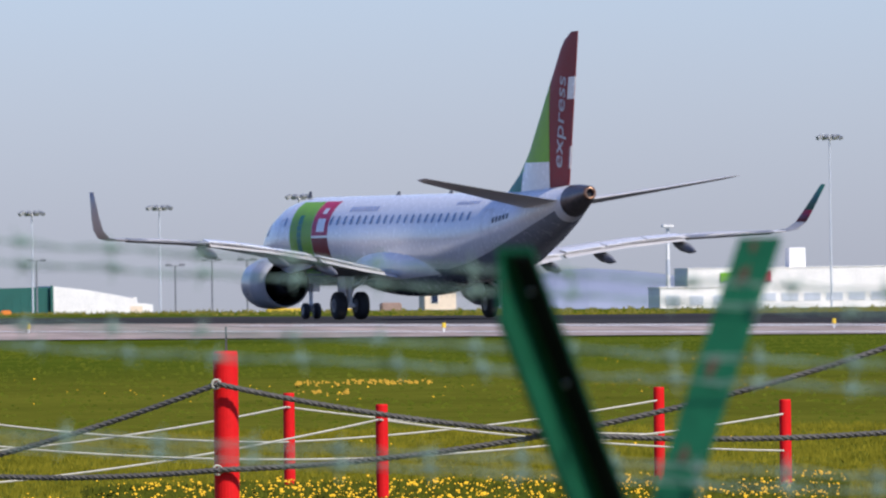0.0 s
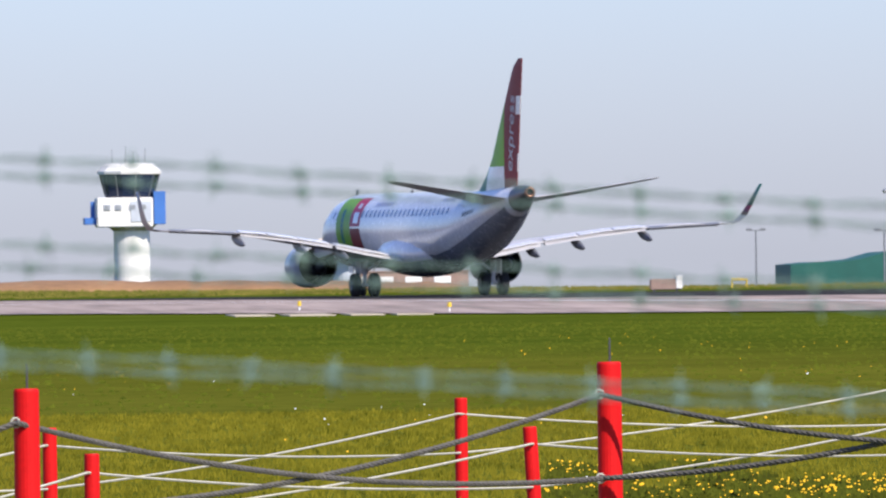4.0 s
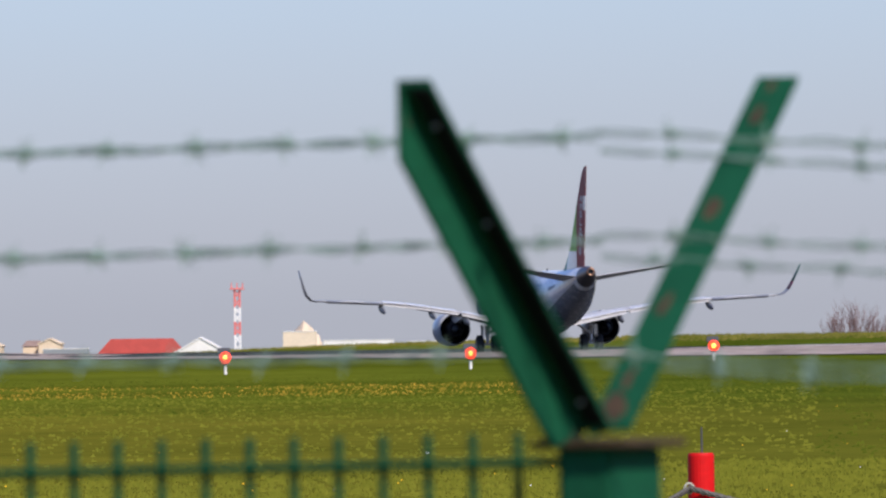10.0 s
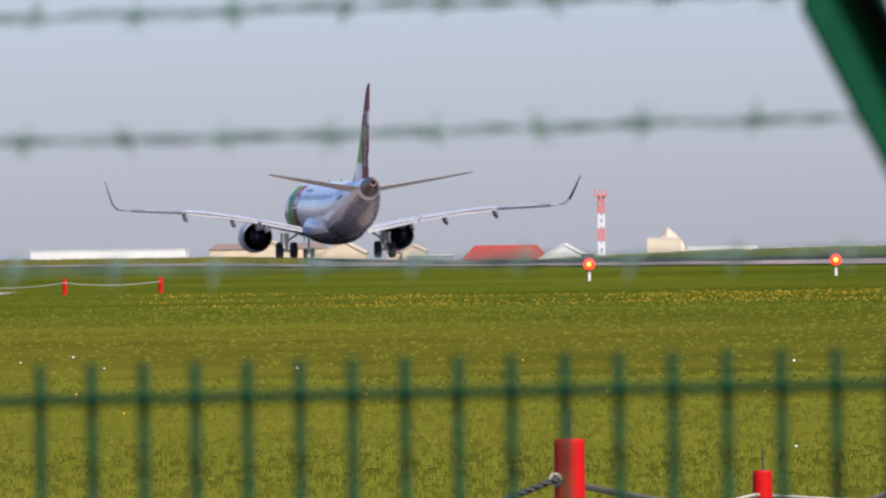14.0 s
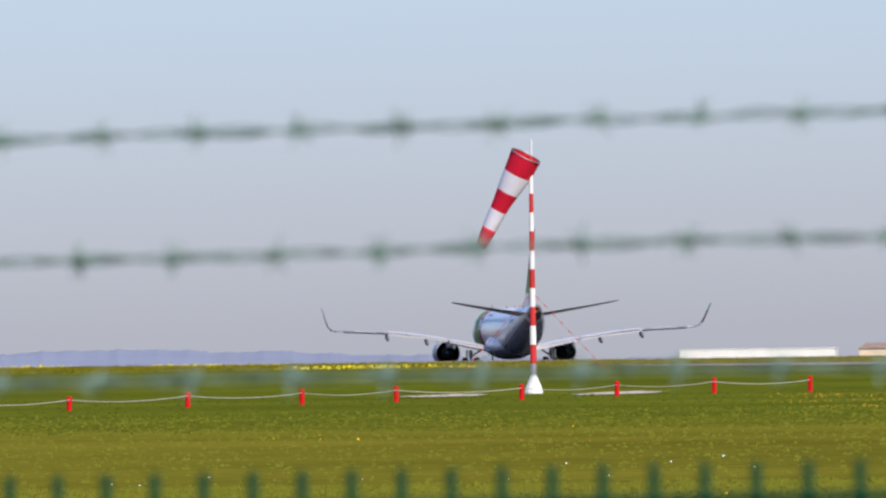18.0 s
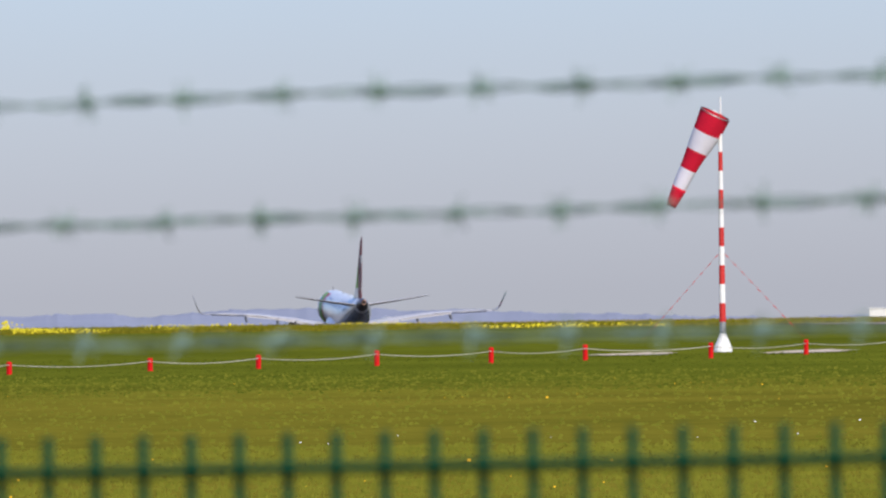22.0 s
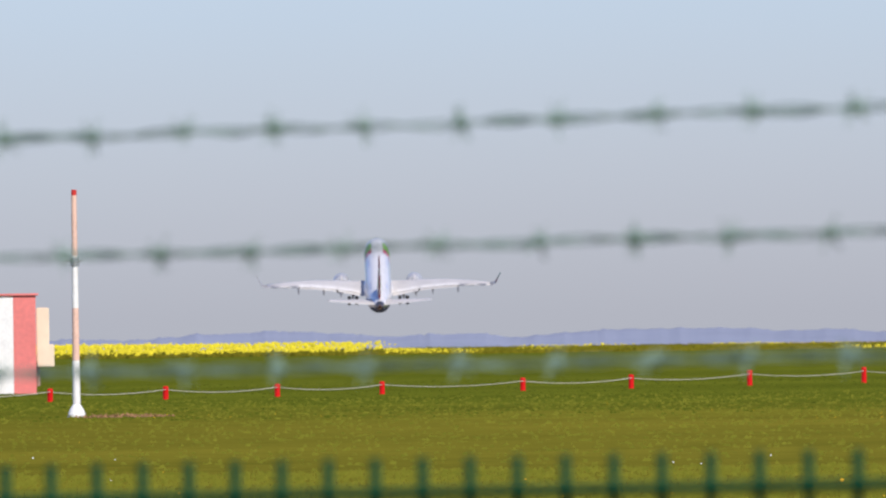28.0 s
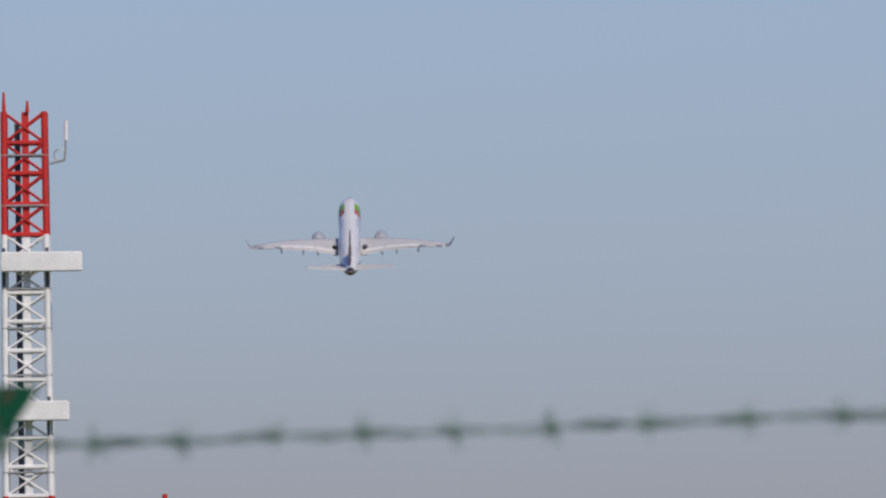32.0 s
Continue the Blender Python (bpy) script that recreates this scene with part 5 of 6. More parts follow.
# pale concrete slabs at the edge of the grass
for x, y, w in ((26.8, 468, 1.3), (28.6, 466.5, 1.5), (30.4, 466.5, 1.1), (31.9, 466, 1.2)):
    ring = [(x - w / 2, y - 3), (x + w / 2, y - 3), (x + w / 2, y + 3), (x - w / 2, y + 3)]
    bm = bmesh.new()
    loft(bm, [[(px, py, terrain(px, py) + dz) for px, py in ring] for dz in (-0.05, 0.035)])
    tagged(part("edge_slab", bm, SAND), "pale flat concrete slab at the grass edge", "slab", "edge slabs")

# radar saucer and the long brown building beside it
g = terrain(95.1, 1494)
o = thing("radar_dome", "pale saucer-shaped building on a round foot", "building", Matrix.Translation((95.1, 1494.2, g)))
bm = bmesh.new()
loft(bm, [[(r * math.cos(a), r * math.sin(a), z - g) for a in steps(0, 6.283, 28)[:-1]] for z, r in ((3.3, 3.95), (3.45, 4.1), (3.85, 4.1), (4.0, 3.9), (4.5, 2.3), (4.85, 1.0), (5.05, 0.3))])
part("saucer", bm, CREAM, o)
bm = bmesh.new()
loft(bm, [[(r * math.cos(a), r * math.sin(a), z - g) for a in steps(0, 6.283, 28)[:-1]] for z, r in ((2.1, 1.9), (2.4, 2.7), (3.0, 3.5), (3.29, 3.9))])
part("underside", bm, SHADE_GREY, o, "grey tapering underside")
for k in range(28):
    a = k * 2 * math.pi / 28
    part("facade_rib", box(bmesh.new(), (4.1 * math.cos(a), 4.1 * math.sin(a), 3.65 - g), (0.12, 0.12, 0.36)), PLASTER, o)
part("column", rod(bmesh.new(), (0, 0, 0), (0, 0, 2.3 - g), 1.3, 1.5, 20), STEEL_PALE, o, "pale grey round foot")
part("roof_aerial", rod(bmesh.new(), (0, 0, 4.9 - g), (0, 0, 5.8 - g), 0.08, 0.05, 6), STEEL, o)
o, h = block("depot", "long low brown depot with vehicles before it", "building", 107, 1591, 15, 8, 0.7, BROWN_WALL)
for k in range(4):
    opening(o, -5 + 3.2 * k, h - 0.9, 1.7, 0.6, 8, PLASTER)

# control tower
g = terrain(83.2, 1695.5)
tower = thing("control_tower", "white airport control tower with a dark glazed cab", "tower", Matrix.Translation((82.3, 1695.5, g)))
part("column", rod(bmesh.new(), (0.2, 0, 0), (0.2, 0, 6.2 - g), 2.15, 2.15, 28), PLASTER, tower, smooth=False)
part("neck", rod(bmesh.new(), (0.2, 0, 5.9 - g), (0.2, 0, 6.8 - g), 2.2, 3.2, 20), STEEL, tower)
bm = box(bmesh.new(), (-0.7, 0, 8.1 - g), (6.6, 6.6, 3.5), bevel=0.12)
part("deck", bm, PLASTER, tower, "white office floor")
part("deck_panel", box(bmesh.new(), (1.2, -3.35, 8.2 - g), (2.4, 0.12, 2.4)), STEEL_PALE, tower)
for x in (-2.8, -1.5, 0.2, 1.5):
    pane_frame = part("window", box(bmesh.new(), (x, -3.36, 8.7 - g), (0.8, 0.14, 0.7), bevel=0.03), STEEL_PALE, tower)
    part("pane", box(bmesh.new(), (x, -3.45, 8.7 - g), (0.6, 0.04, 0.5)), STEEL, pane_frame)
part("blue_stair", box(bmesh.new(), (3.4, -0.8, 8.6 - g), (1.4, 4.4, 3.9), bevel=0.05), TOWER_BLUE, tower, "blue stair shaft")
part("blue_balcony", box(bmesh.new(), (-4.75, -0.5, 7.1 - g), (1.4, 4, 0.8), bevel=0.05), TOWER_BLUE, tower, "blue balcony")
part("balcony_mast", box(bmesh.new(), (-4.4, -0.5, 8.3 - g), (0.5, 0.5, 2.2), bevel=0.05), TOWER_BLUE, tower)
bm = bmesh.new()
loft(bm, [[(r * math.cos(a), r * math.sin(a), z - g) for a in steps(0, 6.283, 10)[:-1]] for z, r in ((9.8, 2.75), (10.0, 2.9), (12.6, 3.6))])
cab = part("cab_glass", bm, GLASS_DARK, tower, "outward-leaning dark cab windows")
for k in range(9):
    a = k * 2 * math.pi / 9
    part("mullion", rod(bmesh.new(), (2.92 * math.cos(a), 2.92 * math.sin(a), 10 - g), (3.62 * math.cos(a), 3.62 * math.sin(a), 12.6 - g), 0.05, 0.05, 6), SHADE_GREY, cab)
bm = bmesh.new()
loft(bm, [[(r * math.cos(a), r * math.sin(a), z - g) for a in steps(0, 6.283, 10)[:-1]] for z, r in ((12.6, 3.75), (12.95, 3.8), (13.7, 3.0), (13.9, 2.5))])
part("cab_roof", bm, PLASTER, tower, "white cab roof")
for x, h2 in ((-2.0, 1.6), (-0.4, 1.9), (0.5, 1.3), (1.9, 1.7), (1.1, 1.0)):
    part("roof_aerial", rod(bmesh.new(), (x, 0, 13.9 - g), (x, 0, 14 + h2 - g), 0.09, 0.05, 6), STEEL, tower)

# cream building with its yard
o, h = block("workshop", "long cream workshop with dark red window strips", "building", 52, 1896, 22.5, 10, 2.35, CREAM, PLASTER)
opening(o, 1.6, h - 2.1, 9.4, 1.7, 10, BROWN_WALL)
opening(o, -5.4, h - 2.2, 1.6, 2.0, 10, CRIMSON, "door")
opening(o, -9.2, h - 3.1, 2.6, 1.8, 10, STEEL)
opening(o, 9.6, h - 2.2, 1.1, 1.9, 10, BROWN_WALL)
part("roof_vent", box(bmesh.new(), (-4, 0, h + 0.4), (1.2, 1.2, 0.7), bevel=0.05), PLASTER, o)
block("dark_shed", "dark brown shed beside the workshop", "shed", 39.2, 1898, 4.2, 8, 1.9, BROWN_WALL)
block("site_cabin", "white site cabin beside the workshop", "cabin", 64.6, 1890, 2.5, 4, 0.7, PLASTER)
block("skip", "orange waste skip in the yard", "skip", 66.6, 1880, 5.2, 3, -0.2, MACHINE)
g = terrain(71.2, 1880)
o = thing("excavator", "orange excavator with a dark cab in the yard", "excavator", Matrix.Translation((71.2, 1880, g)))
t0 = -1.4 - g
part("track", box(bmesh.new(), (0, 0, t0 / 2), (3.6, 2.4, t0), bevel=0.2), RUBBER, o)
part("house", box(bmesh.new(), (-1.0, 0, t0 + 0.65), (2.6, 2.2, 1.3), bevel=0.15), YELLOW_PAINT, o)
part("cab", box(bmesh.new(), (1.2, 0, t0 + 0.7), (1.9, 2.0, 1.4), bevel=0.15), GLASS_DARK, o)
part("boom", rod(bmesh.new(), (1.8, 0, t0 + 0.6), (3.4, 0, t0 + 1.0), 0.25, 0.18, 8), MACHINE, o)


def bank(name, label, xs, y, d, tops, mat):
    """A long low bank of soil with an uneven top."""
    random.seed(int(xs[0] * 10))
    n = 40
    bm = bmesh.new()
    rings = []
    for i in range(n + 1):
        u = i / n
        x = xs[0] + (xs[1] - xs[0]) * u
        t = float(np.interp(u, np.linspace(0, 1, len(tops)), tops)) + random.uniform(-0.06, 0.06)
        g = terrain(x, y) - 0.1
        rings.append([(x, y - d, g), (x, y - d * 0.45, g + (t - g) * 0.7), (x, y, t), (x, y + d * 0.5, g + (t - g) * 0.7), (x, y + d, g)])
    loft(bm, rings)
    return tagged(part(name, bm, mat, None, smooth=True), label, "soil bank")


bank("soil_bank", "low bank of orange-brown soil across the runway", (16, 68), 905, 5, (-0.3, 0.4, 0.6, 0.65, 0.8, 0.95, 0.9, 0.85, 0.8, 0.8, 0.6, 0.5, -0.2), SOIL)


def bare_shrub(x, y, w, h, n, seed):
    random.seed(seed)
    g = terrain(x, y)
    o = thing("bare_shrub", "reddish-brown leafless shrub beyond the runway", "shrub", Matrix.Translation((x, y, g)))
    for i in range(n):
        bm = bmesh.new()
        bx = random.uniform(-w * 0.35, w * 0.35)
        p = Vector((bx, random.uniform(-0.6, 0.6), 0))
        d = Vector((bx / w * 1.2 + random.uniform(-0.35, 0.35), random.uniform(-0.3, 0.3), 1)).normalized()
        L = h * random.uniform(0.6, 1.05) * (1 - 0.5 * abs(bx) / (w * 0.5))
        q = p + d * L * 0.5
        e = q + (d + Vector((random.uniform(-0.3, 0.3), 0, 0))).normalized() * L * 0.5
        rod(bm, p, q, 0.024, 0.016, 4, False)
        rod(bm, q, e, 0.016, 0.005, 4, False)
        for k in range(9):
            s = p.lerp(q, random.random()) if k < 2 else q.lerp(e, random.random())
            f = (d + Vector((random.uniform(-0.8, 0.8), random.uniform(-0.5, 0.5), random.uniform(0, 0.4)))).normalized() * L * 0.32
            rod(bm, s, s + f, 0.01, 0.004, 3, False)
        part("branch", bm, TWIG, o)


bare_shrub(11.1, 996.3, 4.8, 2.9, 90, 5)
bare_shrub(14.5, 1000, 3.0, 2.2, 30, 6)

# village on the far side
for x, w, top, roofw in ((-163.8, 9.9, -0.9, 9), (-149.0, 9.2, -0.9, 8), (-134.3, 4.6, -2.0, 4)):
    block("house", "house with a tan gable wall and pitched brown roof", "house", x, 2995, w, 14, top, ROOF_TAN, ROOF_TAN, rise=2.6 if w > 5 else 1.2, gable=True, group="village houses")
    block("house_wing", "low brown roofed wing beside a house", "house", x - w * 0.5 - roofw * 0.45, 3004, roofw, 10, top - 0.5, ROOF_TAN, BROWN_WALL, rise=1.2, group="village houses")
block("red_roof_house", "long house with a red tiled roof", "house", -115.5, 2998, 18, 10, -2.4, CREAM, ROOF_RED, rise=3.2, group="village houses")
block("white_house", "house with a white gable wall", "house", -102.8, 2990, 11.5, 14, -2.2, PLASTER, PLASTER, rise=3.4, gable=True, group="village houses")
g = terrain(-95.6, 3000)
o = thing("radio_mast", "distant red and white banded radio mast in haze-paled colours", "mast", Matrix.Translation((-95.6, 3000, g)))
top = 7.5 - g
# coral in place of pole red: the haze is put into the colour
for fa, fb, m in ((0.0, 0.38, POLE_WHITE), (0.38, 0.56, CORAL), (0.56, 0.76, POLE_WHITE), (0.76, 1.0, CORAL)):
    bm = bmesh.new()
    n = max(2, int(round((fb - fa) * 9)))
    for k in range(n):
        a, b = top * (fa + (fb - fa) * k / n), top * (fa + (fb - fa) * (k + 1) / n)
        for s, t in ((-1, -1), (1, -1), (1, 1), (-1, 1)):
            rod(bm, (s * 0.55, t * 0.55, a), (s * 0.55, t * 0.55, b), 0.2, 0.2, 6)
            rod(bm, (s * 0.55, t * 0.55, a), (-s * 0.55, t * 0.55, b), 0.12, 0.12, 5)
    part("mast_section", bm, m, o)
bm = box(bmesh.new(), (0, 0, top + 0.2), (3.0, 2.4, 0.35), bevel=0.05)
for s in (-1.1, 0, 1.1):
    rod(bm, (s, 0, top + 0.3), (s * 1.1, 0, top + 1.5), 0.15, 0.1, 6)
part("top_platform", bm, CORAL, o, "platform in red paled for haze")
bank("earth_mound", "distant low mound of brown earth", (-86.5, -77), 3000, 6, (-7, -2.5, -0.8, 0.9, -0.5, -2.2, -6.5), ROOF_TAN)
block("pump_house", "small cream block with a flat roof", "building", -76.9, 2792, 6.4, 6, -1.2, CREAM, PLASTER)
block("greenhouse", "long low white building behind the grass crest", "building", -171.4, 2594, 28, 10, -1.9, PLASTER, PLASTER)
for k, (x, w, t) in enumerate(((-127, 9, -4.2), (-68, 14, -3.2), (-52, 12, -3.6), (-36, 16, -3.4))):
    block("shed", "distant low pale shed", "shed", x, 2900, w, 8, t, PLASTER if k % 2 else STEEL, PLASTER, group="distant sheds")


def far_ridge(name, label, r, tops, mat, seed, rough=1.0):
    """A wooded ridge far away, with a thick rounded section; tops are (degrees to the left, height)."""
    n = 600
    az0, az1 = tops[0][0], tops[-1][0]
    rings = []
    for i in range(n + 1):
        az = az0 + (az1 - az0) * i / n
        t = float(np.interp(az, [q[0] for q in tops], [q[1] for q in tops]))
        t += rough * (0.7 * noise.noise(Vector((az * 3.5, seed, 0))) + 0.55 * noise.noise(Vector((az * 14, seed, 3))) + 1.0 * abs(noise.noise(Vector((az * 26, seed, 7)))))
        ring = []
        for dr, k in ((-160, 0.0), (-90, 0.6), (-30, 0.93), (0, 1.0), (60, 0.8), (160, 0.0)):
            x, y = polar(az, r + dr)
            g = terrain(x, y) - 1
            ring.append((x, y, g + (t - g) * k))
        rings.append(ring)
    return tagged(part(name, loft(bmesh.new(), rings), mat, None, smooth=True), label, "hills", kind="structure")


# no air haze here: the ridge colour holds it
far_ridge("far_hills", "far wooded hills with haze put into their blue-grey colour", 4600, (
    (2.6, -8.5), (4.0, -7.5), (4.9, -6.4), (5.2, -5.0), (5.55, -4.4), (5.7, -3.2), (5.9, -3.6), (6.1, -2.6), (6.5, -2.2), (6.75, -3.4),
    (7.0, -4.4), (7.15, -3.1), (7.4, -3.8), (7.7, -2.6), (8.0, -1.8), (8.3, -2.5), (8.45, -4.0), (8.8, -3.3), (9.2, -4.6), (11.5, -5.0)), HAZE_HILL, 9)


far_ridge("far_hills", "wooded hill behind the white hall, haze put into its grey-blue colour", 4600, (
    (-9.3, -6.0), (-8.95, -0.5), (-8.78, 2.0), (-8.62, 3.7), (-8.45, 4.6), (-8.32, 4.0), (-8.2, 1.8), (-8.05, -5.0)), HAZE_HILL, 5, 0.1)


# ---- grass, weeds and flowers ----
def scatter(name, label, category, mat, spots, blade, width, blades, seed, lift=None):
    """Small upright blades at each spot (x, y, height factor)."""
    rng = np.random.default_rng(seed)
    n = len(spots)
    P = np.array(spots)
    base = np.array([terrain(x, y) for x, y, _ in spots]) + (0 if lift is None else np.array(lift))
    V, F = [], []
    for k in range(blades):
        a = rng.uniform(0, 2 * np.pi, n)
        h = blade * P[:, 2] * rng.uniform(0.5, 1.2, n)
        lean = rng.uniform(0.2, 0.9, n) * h
        ox, oy = rng.normal(0, 0.35 * blade, n), rng.normal(0, 0.35 * blade, n)
        c, s = np.cos(a), np.abs(np.sin(a))
        w = width * rng.uniform(0.7, 1.4, n) * P[:, 2]
        x, y = P[:, 0] + ox, P[:, 1] + oy
        v = np.stack([np.stack([x - w / 2, y, base - 0.01], 1), np.stack([x + w / 2, y, base - 0.01], 1), np.stack([x + c * lean, y + s * lean, base + h], 1)], 1)
        V.append(v.reshape(-1, 3))
    V = np.concatenate(V)
    m = len(V) // 3
    me = bpy.data.meshes.new(name)
    me.vertices.add(len(V))
    me.vertices.foreach_set("co", V.ravel().astype(np.float32))
    me.loops.add(len(V))
    me.loops.foreach_set("vertex_index", np.arange(len(V), dtype=np.int32))
    me.polygons.add(m)
    me.polygons.foreach_set("loop_start", np.arange(0, len(V), 3, dtype=np.int32))
    me.update(calc_edges=True)
    me.materials.append(mat)
    return tagged(new(name, me), label, category, kind="stuff")


def spots_in(az0, az1, r0, r1, n, seed, patch=0.0, hmin=0.7, hmax=1.3, scale=0.06):
    rng = np.random.default_rng(seed)
    out = []
    while len(out) < n:
        az = rng.uniform(az0, az1)
        r = math.sqrt(rng.uniform(r0 * r0, r1 * r1))
        x, y = polar(az, r)
        if patch:
            v = noise.noise(Vector((x * scale, y * scale * 0.4, seed))) + 0.6 * noise.noise(Vector((x * scale * 4, y * scale * 1.6, seed)))
            if v < patch:
                continue
        out.append((x, y, rng.uniform(hmin, hmax)))
    return out


scatter("grass_tufts", "short green grass blades near the rope fence", "grass", BLADE, spots_in(-10.2, -1.5, 92, 175, 36000, 1), 0.06, 0.016, 4, 1)
scatter("grass_tufts", "short yellowish grass blades beside the fence", "grass", BLADE_OLIVE, spots_in(-1.5, 10.2, 92, 175, 36000, 51), 0.045, 0.02, 4, 51)
scatter("grass_tufts", "short green grass blades on the airfield", "grass", BLADE_FAR, spots_in(-10, -0.5, 170, 430, 13000, 2, hmin=0.4, hmax=1.0), 0.05, 0.09, 3, 2)
scatter("grass_tufts", "short green grass blades by the runway", "grass", BLADE_FAR, spots_in(-0.5, 10, 270, 430, 9000, 5, hmin=0.4, hmax=1.0), 0.05, 0.09, 3, 7)
scatter("grass_tufts", "short yellowish grass blades on the airfield", "grass", BLADE_OLIVE, spots_in(-0.5, 10, 165, 340, 10000, 6, hmin=0.4, hmax=1.0), 0.045, 0.07, 3, 8)
scatter("verge_grass", "taller grass along the crest", "grass", BLADE, spots_in(3.0, 10.2, 770, 850, 20000, 3), 0.22, 0.09, 3, 3)


def verge_spots(n, seed, y0, y1, o0, o1):
    rng = np.random.default_rng(seed)
    pts = [p for p in MIDDLE if y0 <= p.y <= y1]
    out = []
    for k in range(n):
        i = rng.integers(1, len(pts) - 1)
        d = (pts[i + 1] - pts[i - 1]).normalized()
        q = pts[i] + d * rng.uniform(-6, 6) + Vector((d.y, -d.x)) * rng.uniform(o0, o1)
        out.append((q.x, q.y, rng.uniform(0.6, 1.3) * (1 + 0.4 * noise.noise(Vector((q.x * 0.1, q.y * 0.1, 2))))))
    return out


scatter("verge_grass", "taller grass on the far verge of the runway", "grass", BLADE, verge_spots(14000, 4, 470, 640, 31, 60), 0.1, 0.07, 3, 4)


rng = np.random.default_rng(40)
spots, lifts = [], []
for k in range(18000):
    i, u = rng.integers(0, len(BANK_RINGS) - 1), rng.uniform(0, 1)
    j = rng.integers(1, 3)
    a, b, v = Vector(BANK_RINGS[i][j]), Vector(BANK_RINGS[i][j + 1]), rng.uniform(0, 1)
    p = a.lerp(b, v).lerp(Vector(BANK_RINGS[i + 1][j]).lerp(Vector(BANK_RINGS[i + 1][j + 1]), v), u)
    if p.y < 700 and rng.uniform() < 0.75:
        continue
    spots.append((p.x, p.y, rng.uniform(0.5, 1.3)))
    lifts.append(p.z - terrain(p.x, p.y))
scatter("verge_grass", "dry yellowish grass on the far bank", "grass", BLADE_DRY, spots, 0.14, 0.08, 3, 41, lifts)


def flowers(name, label, mat, spots, size, lift, seed):
    rng = np.random.default_rng(seed)
    verts, faces = [], []
    for x, y, k in spots:
        s = size * k * rng.lognormal(0.0, 0.3)
        z = terrain(x, y) + lift * rng.uniform(0.4, 1.1)
        b = len(verts)
        t = rng.uniform(-0.5, 0.5)
        for j in range(6):
            a = j * math.pi / 3
            verts.append((x + s * math.cos(a), y + s * 0.5 * math.sin(a), z + s * 0.75 * math.sin(a) + t * s * 0.3 * math.cos(a)))
        verts.append((x, y - s * 0.35, z + 0.15 * s))
        faces += [(b + j, b + (j + 1) % 6, b + 6) for j in range(6)]
    return tagged(raw(name, verts, faces, mat), label, "flowers", kind="stuff")


flowers("yellow_flowers", "patches of small yellow wild flowers in the grass", YELLOW, spots_in(-9.8, -4.6, 98, 119, 3400, 21, 0.05, scale=0.22), 0.0092, 0.19, 1)
flowers("yellow_flowers", "patches of small yellow wild flowers in the grass", YELLOW, spots_in(-9.5, -4.0, 150, 330, 120, 22, 0.22), 0.012, 0.12, 2)
flowers("yellow_flowers", "scattered small yellow flowers in the grass", YELLOW, spots_in(-4.6, 10, 100, 300, 150, 23, 0.2), 0.009, 0.1, 3)
flowers("yellow_flowers", "band of ochre yellow flowers across the airfield", OCHRE, spots_in(0.6, 4.6, 325, 395, 2200, 24, 0.2, scale=0.05), 0.011, 0.07, 4)
flowers("yellow_flowers", "few small yellow flowers round the marker stick", YELLOW, [(6.0 + 0.55 * math.cos(k * 2.4) * (0.3 + 0.7 * (k % 5) / 4), 233.6 + 0.3 * math.sin(k * 2.4), 0.7 + 0.1 * (k % 4)) for k in range(44)], 0.011, 0.42, 11)
flowers("yellow_flowers", "small ochre flowers in a thin strip of the field", OCHRE, spots_in(-7.95, -7.4, 225, 252, 130, 31, 0.1, scale=0.1), 0.02, 0.1, 12)
flowers("white_flowers", "small white wild flowers in the grass", PALE_FLOWER, spots_in(-9.5, 10, 96, 220, 60, 25, 0.1), 0.01, 0.12, 5)
weed_spots = spots_in(-9.8, -4.6, 95, 119, 34000, 21, 0.02, hmin=0.6, hmax=1.4, scale=0.22)
weed_lift = np.random.default_rng(61).uniform(0.0, 1.0, len(weed_spots)) ** 1.3 * 0.15
scatter("weeds", "clumps of small leafy weeds among the yellow flowers", "plant", BUSH, weed_spots, 0.035, 0.03, 4, 6, weed_lift)
random.seed(27)
rape_spots = [q for q in spots_in(6.9, 9.3, 690, 840, 6500, 27, -0.03, scale=0.03) if random.random() < ease(7.4, 8.0, math.degrees(math.atan2(-q[0], q[1]))) * (1 - 0.85 * ease(8.85, 9.0, math.degrees(math.atan2(-q[0], q[1]))))]
flowers("rape_flowers", "bright yellow rape flowers along the crest", RAPE, rape_spots, 0.07, 0.62, 7)
flowers("rape_flowers", "thin line of yellow flowers on the crest", RAPE, spots_in(4.9, 7.5, 740, 850, 1100, 28, 0.08, scale=0.03), 0.035, 0.26, 8)


def gravel(cx, cy, rx, ry, seed):
    random.seed(seed)
    ring = [(cx + rx * random.uniform(0.75, 1.1) * math.cos(a), cy + ry * random.uniform(0.75, 1.1) * math.sin(a)) for a in steps(0, 2 * math.pi, 28)[:-1]]
    verts = [(cx, cy, terrain(cx, cy) + 0.03)] + [(x, y, terrain(x, y) + 0.02) for x, y in ring]
    ob = raw("gravel_patch", verts, [(0, 1 + k, 1 + (k + 1) % 28) for k in range(28)], SAND)
    tagged(ob, "pale gravel patch in the grass by the windsock", "gravel", kind="structure")


gravel(-36.9, 419, 1.2, 8, 3)
gravel(-31.9, 421, 1.2, 9, 4)


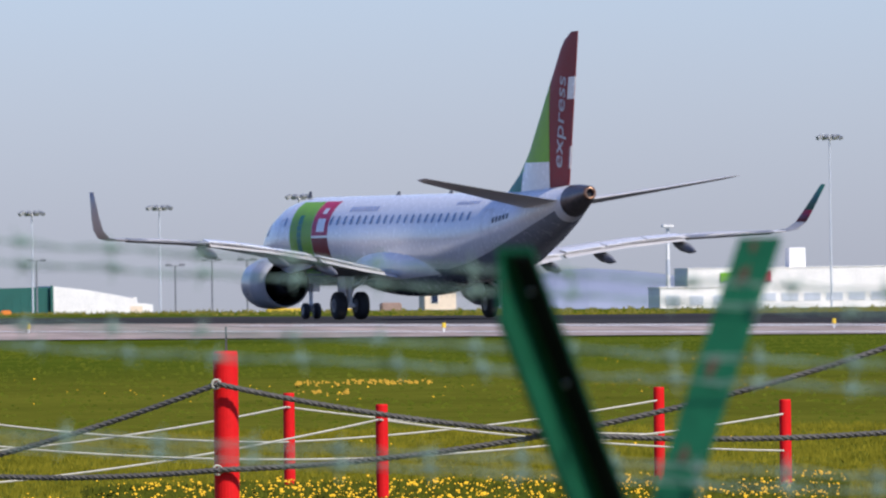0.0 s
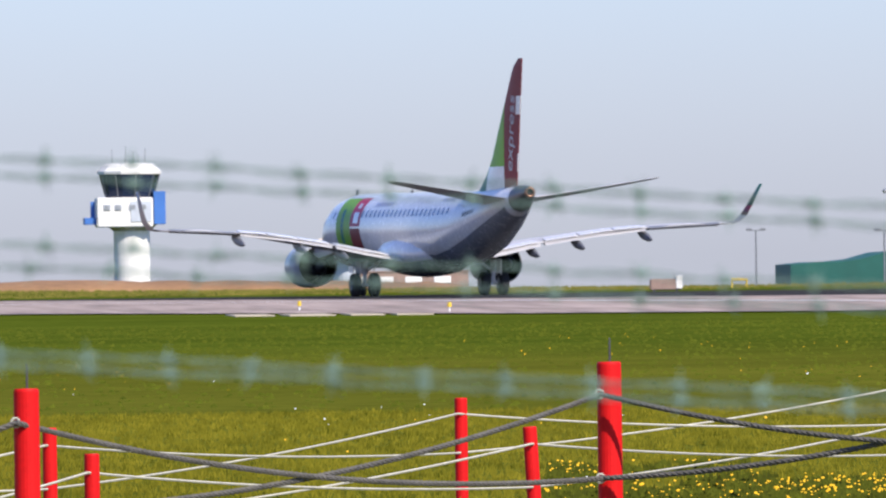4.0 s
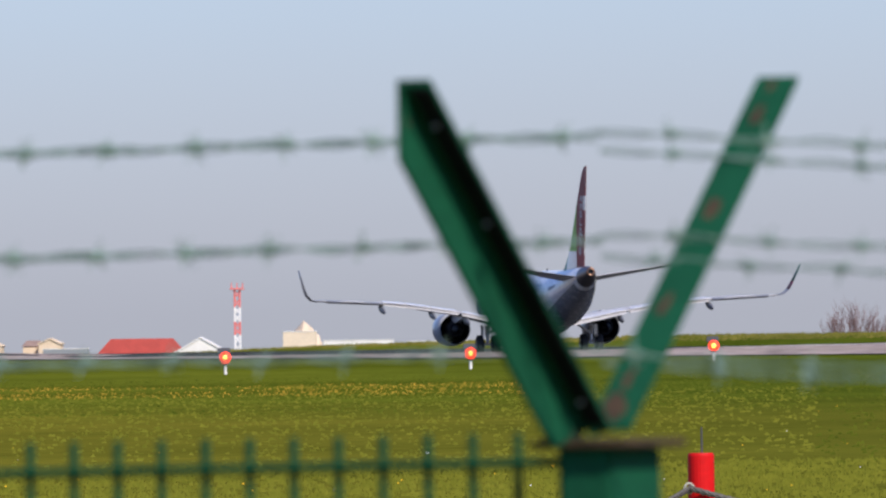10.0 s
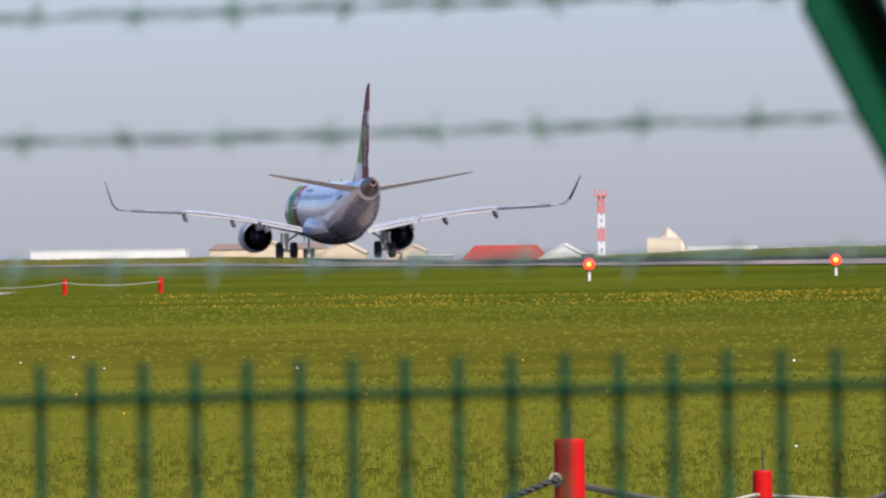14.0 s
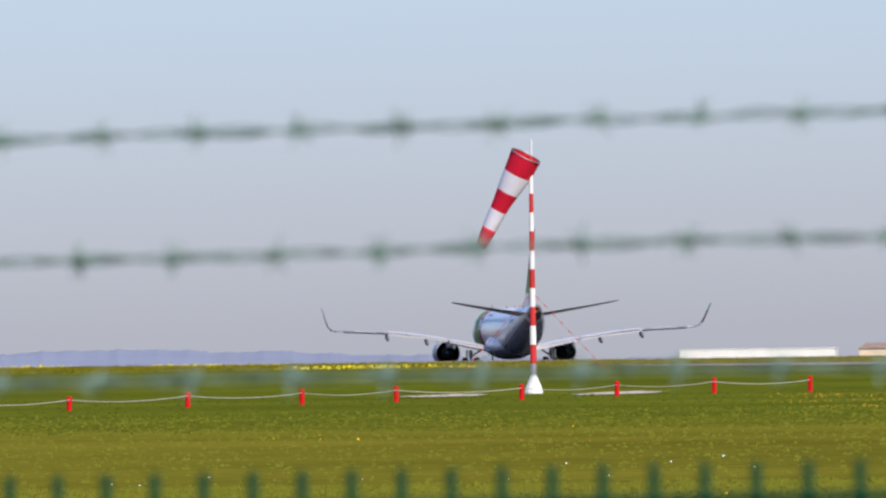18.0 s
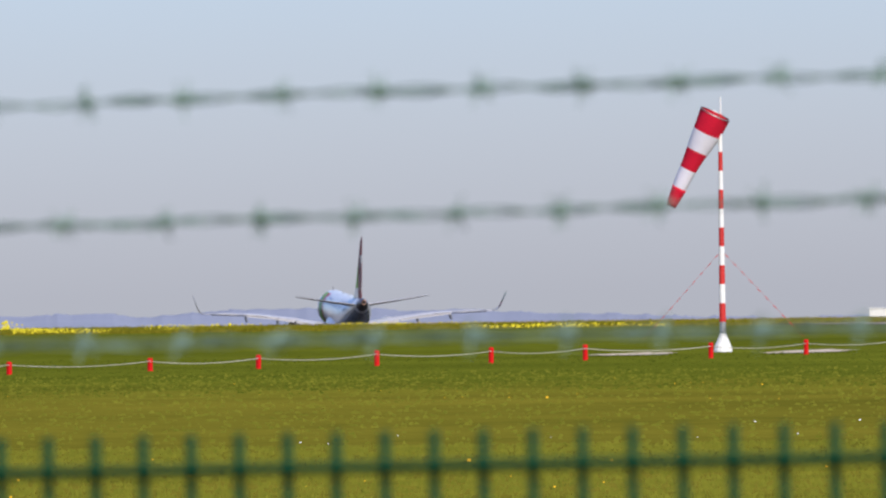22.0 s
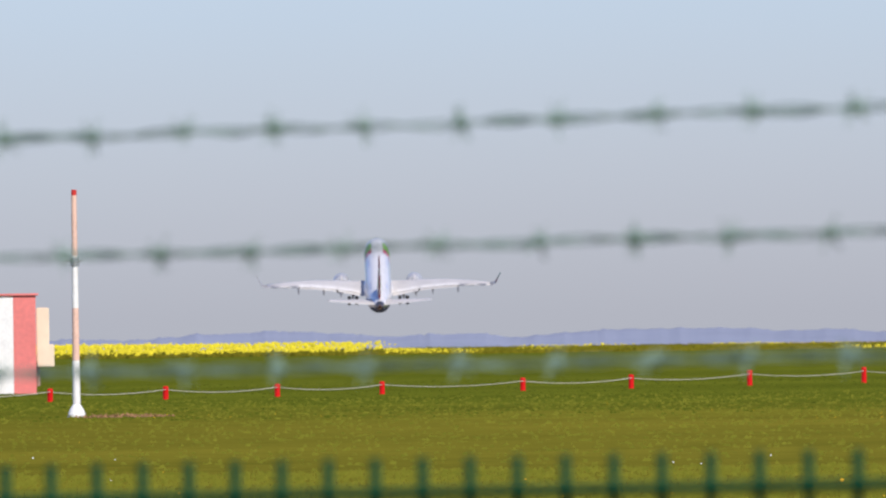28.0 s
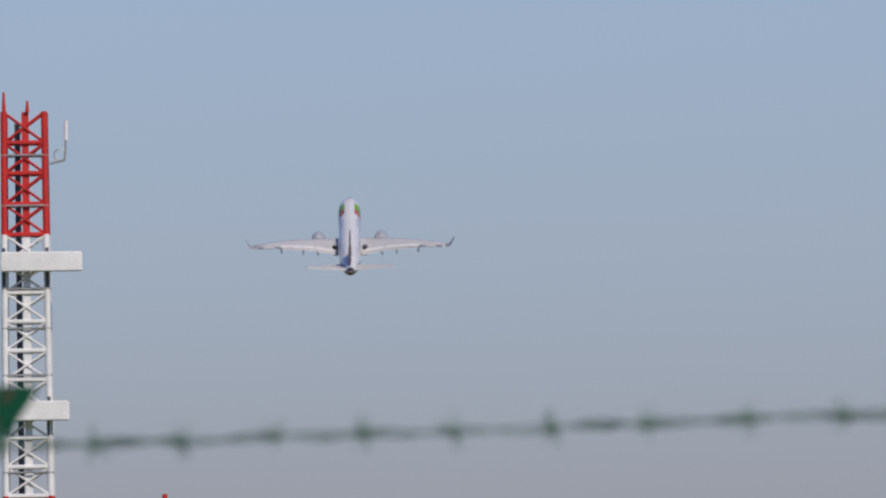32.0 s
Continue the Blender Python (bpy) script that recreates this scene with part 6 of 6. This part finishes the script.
# ---- what moves ----
def motions():
    walk(airliner, [
    (0.0, pose(72.69, 526.85, 0.41, 0.00, 0, 11.20)),
    (0.5, pose(70.44, 546.85, 0.38, 0.00, 0, 10.90)),
    (1.0, pose(67.60, 566.84, 0.35, 0.00, 0, 10.60)),
    (1.5, pose(65.08, 588.25, 0.31, 0.00, 0, 10.40)),
    (2.0, pose(62.07, 609.65, 0.31, 0.00, 0, 10.20)),
    (2.5, pose(57.90, 618.60, 0.32, 0.00, 0, 10.12)),
    (4.5, pose(40.15, 649.50, 0.33, 0.00, 0, 10.03)),
    (5.0, pose(35.75, 661.09, 0.33, 0.00, 0, 10.00)),
    (6.0, pose(26.76, 679.13, 0.29, 0.00, 0, 9.87)),
    (7.0, pose(18.03, 700.78, 0.24, 0.00, 0, 9.73)),
    (8.0, pose(9.08, 725.47, 0.08, 0.00, 0, 9.60)),
    (9.0, pose(0.27, 769.57, -0.19, 0.00, 0, 9.65)),
    (10.0, pose(-8.81, 812.48, -0.39, 0.00, 0, 9.70)),
    (11.0, pose(-17.65, 839.31, -0.45, 0.00, 0, 9.75)),
    (12.0, pose(-25.66, 851.67, -0.43, 0.00, 0, 9.80)),
    (13.0, pose(-34.09, 858.69, -0.29, 0.00, 0, 9.85)),
    (14.0, pose(-43.43, 862.93, -0.06, 0.00, 0, 9.90)),
    (14.5, pose(-48.38, 874.67, 0.15, 0.00, 0, 10.00)),
    (16.5, pose(-69.94, 965.50, -0.50, 0.00, 0, 10.40)),
    (17.0, pose(-75.48, 992.16, -0.68, 0.00, 0, 10.50)),
    (18.0, pose(-87.75, 1052.39, -1.01, 0.00, 0, 10.73)),
    (19.0, pose(-100.83, 1116.51, -1.33, 0.50, 0, 10.97)),
    (20.0, pose(-113.79, 1176.54, -1.67, 0.70, 0, 11.20)),
    (21.0, pose(-126.57, 1233.56, -1.99, 1.20, 0, 11.20)),
    (22.0, pose(-141.48, 1307.42, -2.69, 2.00, 0, 11.20)),
    (23.0, pose(-156.23, 1379.21, -3.09, 4.30, 0, 10.80)),
    (24.0, pose(-169.76, 1440.06, -3.22, 6.40, 0, 10.20)),
    (25.0, pose(-183.50, 1500.88, -3.34, 8.50, 0, 9.20)),
    (26.0, pose(-195.79, 1553.76, -2.92, 10.20, 0, 8.30)),
    (26.5, pose(-202.09, 1582.19, -2.30, 11.08, 0, 8.15)),
    (28.5, pose(-228.71, 1714.83, 7.34, 15.97, 0, 8.00)),
    (29.0, pose(-235.70, 1752.22, 12.04, 17.07, 0, 8.00)),
    (30.0, pose(-249.61, 1825.95, 22.89, 18.53, 0, 8.00)),
    (31.0, pose(-262.90, 1896.60, 36.52, 19.81, 0, 8.00)),
    (32.0, pose(-274.21, 1955.30, 51.75, 20.26, 0, 8.00)),
    ])
    # the sock swings in the wind
    walk(sock, [(t, pose(-0.14, 0, 7.06, rx, a, 0)) for t, a, rx in (
        (0.0, 34, 6), (5.0, 38, 2), (10.0, 32, 8), (14.5, 30, 8), (16.5, 33, 8), (17.0, 34, 6), (17.5, 34, 4), (18.0, 28, 8), (18.5, 26, 10), (19.0, 42, 2), (20.0, 42, 2),
        (20.5, 43, 2), (21.0, 38, 2), (21.5, 29, 6), (22.0, 27, 6), (23.0, 19, 22), (24.0, 27, 6), (25.0, 27, 5), (26.0, 33, 4), (29.0, 34, 6), (32.0, 40, 5))])
    # the landing gear folds away after take-off
    for leg, s in zip(main_gears, (-1, 1)):
        x = s * 2.97
        walk(leg, [(0.0, pose(x, 0, 1.57)), (28.6, pose(x, 0, 1.57)), (29.6, pose(x, 0, 1.6, 0, s * 45, 0)), (30.6, pose(x, 0, 1.7, 0, s * 84, 0)), (32.0, pose(x, 0, 1.7, 0, s * 84, 0))])
    walk(nose_gear, [(0.0, pose(0, 13.4, 1.36)), (28.6, pose(0, 13.4, 1.36)), (29.6, pose(0, 13.4, 1.45, 45, 0, 0)), (30.6, pose(0, 13.4, 1.9, 86, 0, 0)), (32.0, pose(0, 13.4, 1.9, 86, 0, 0))])


motions()
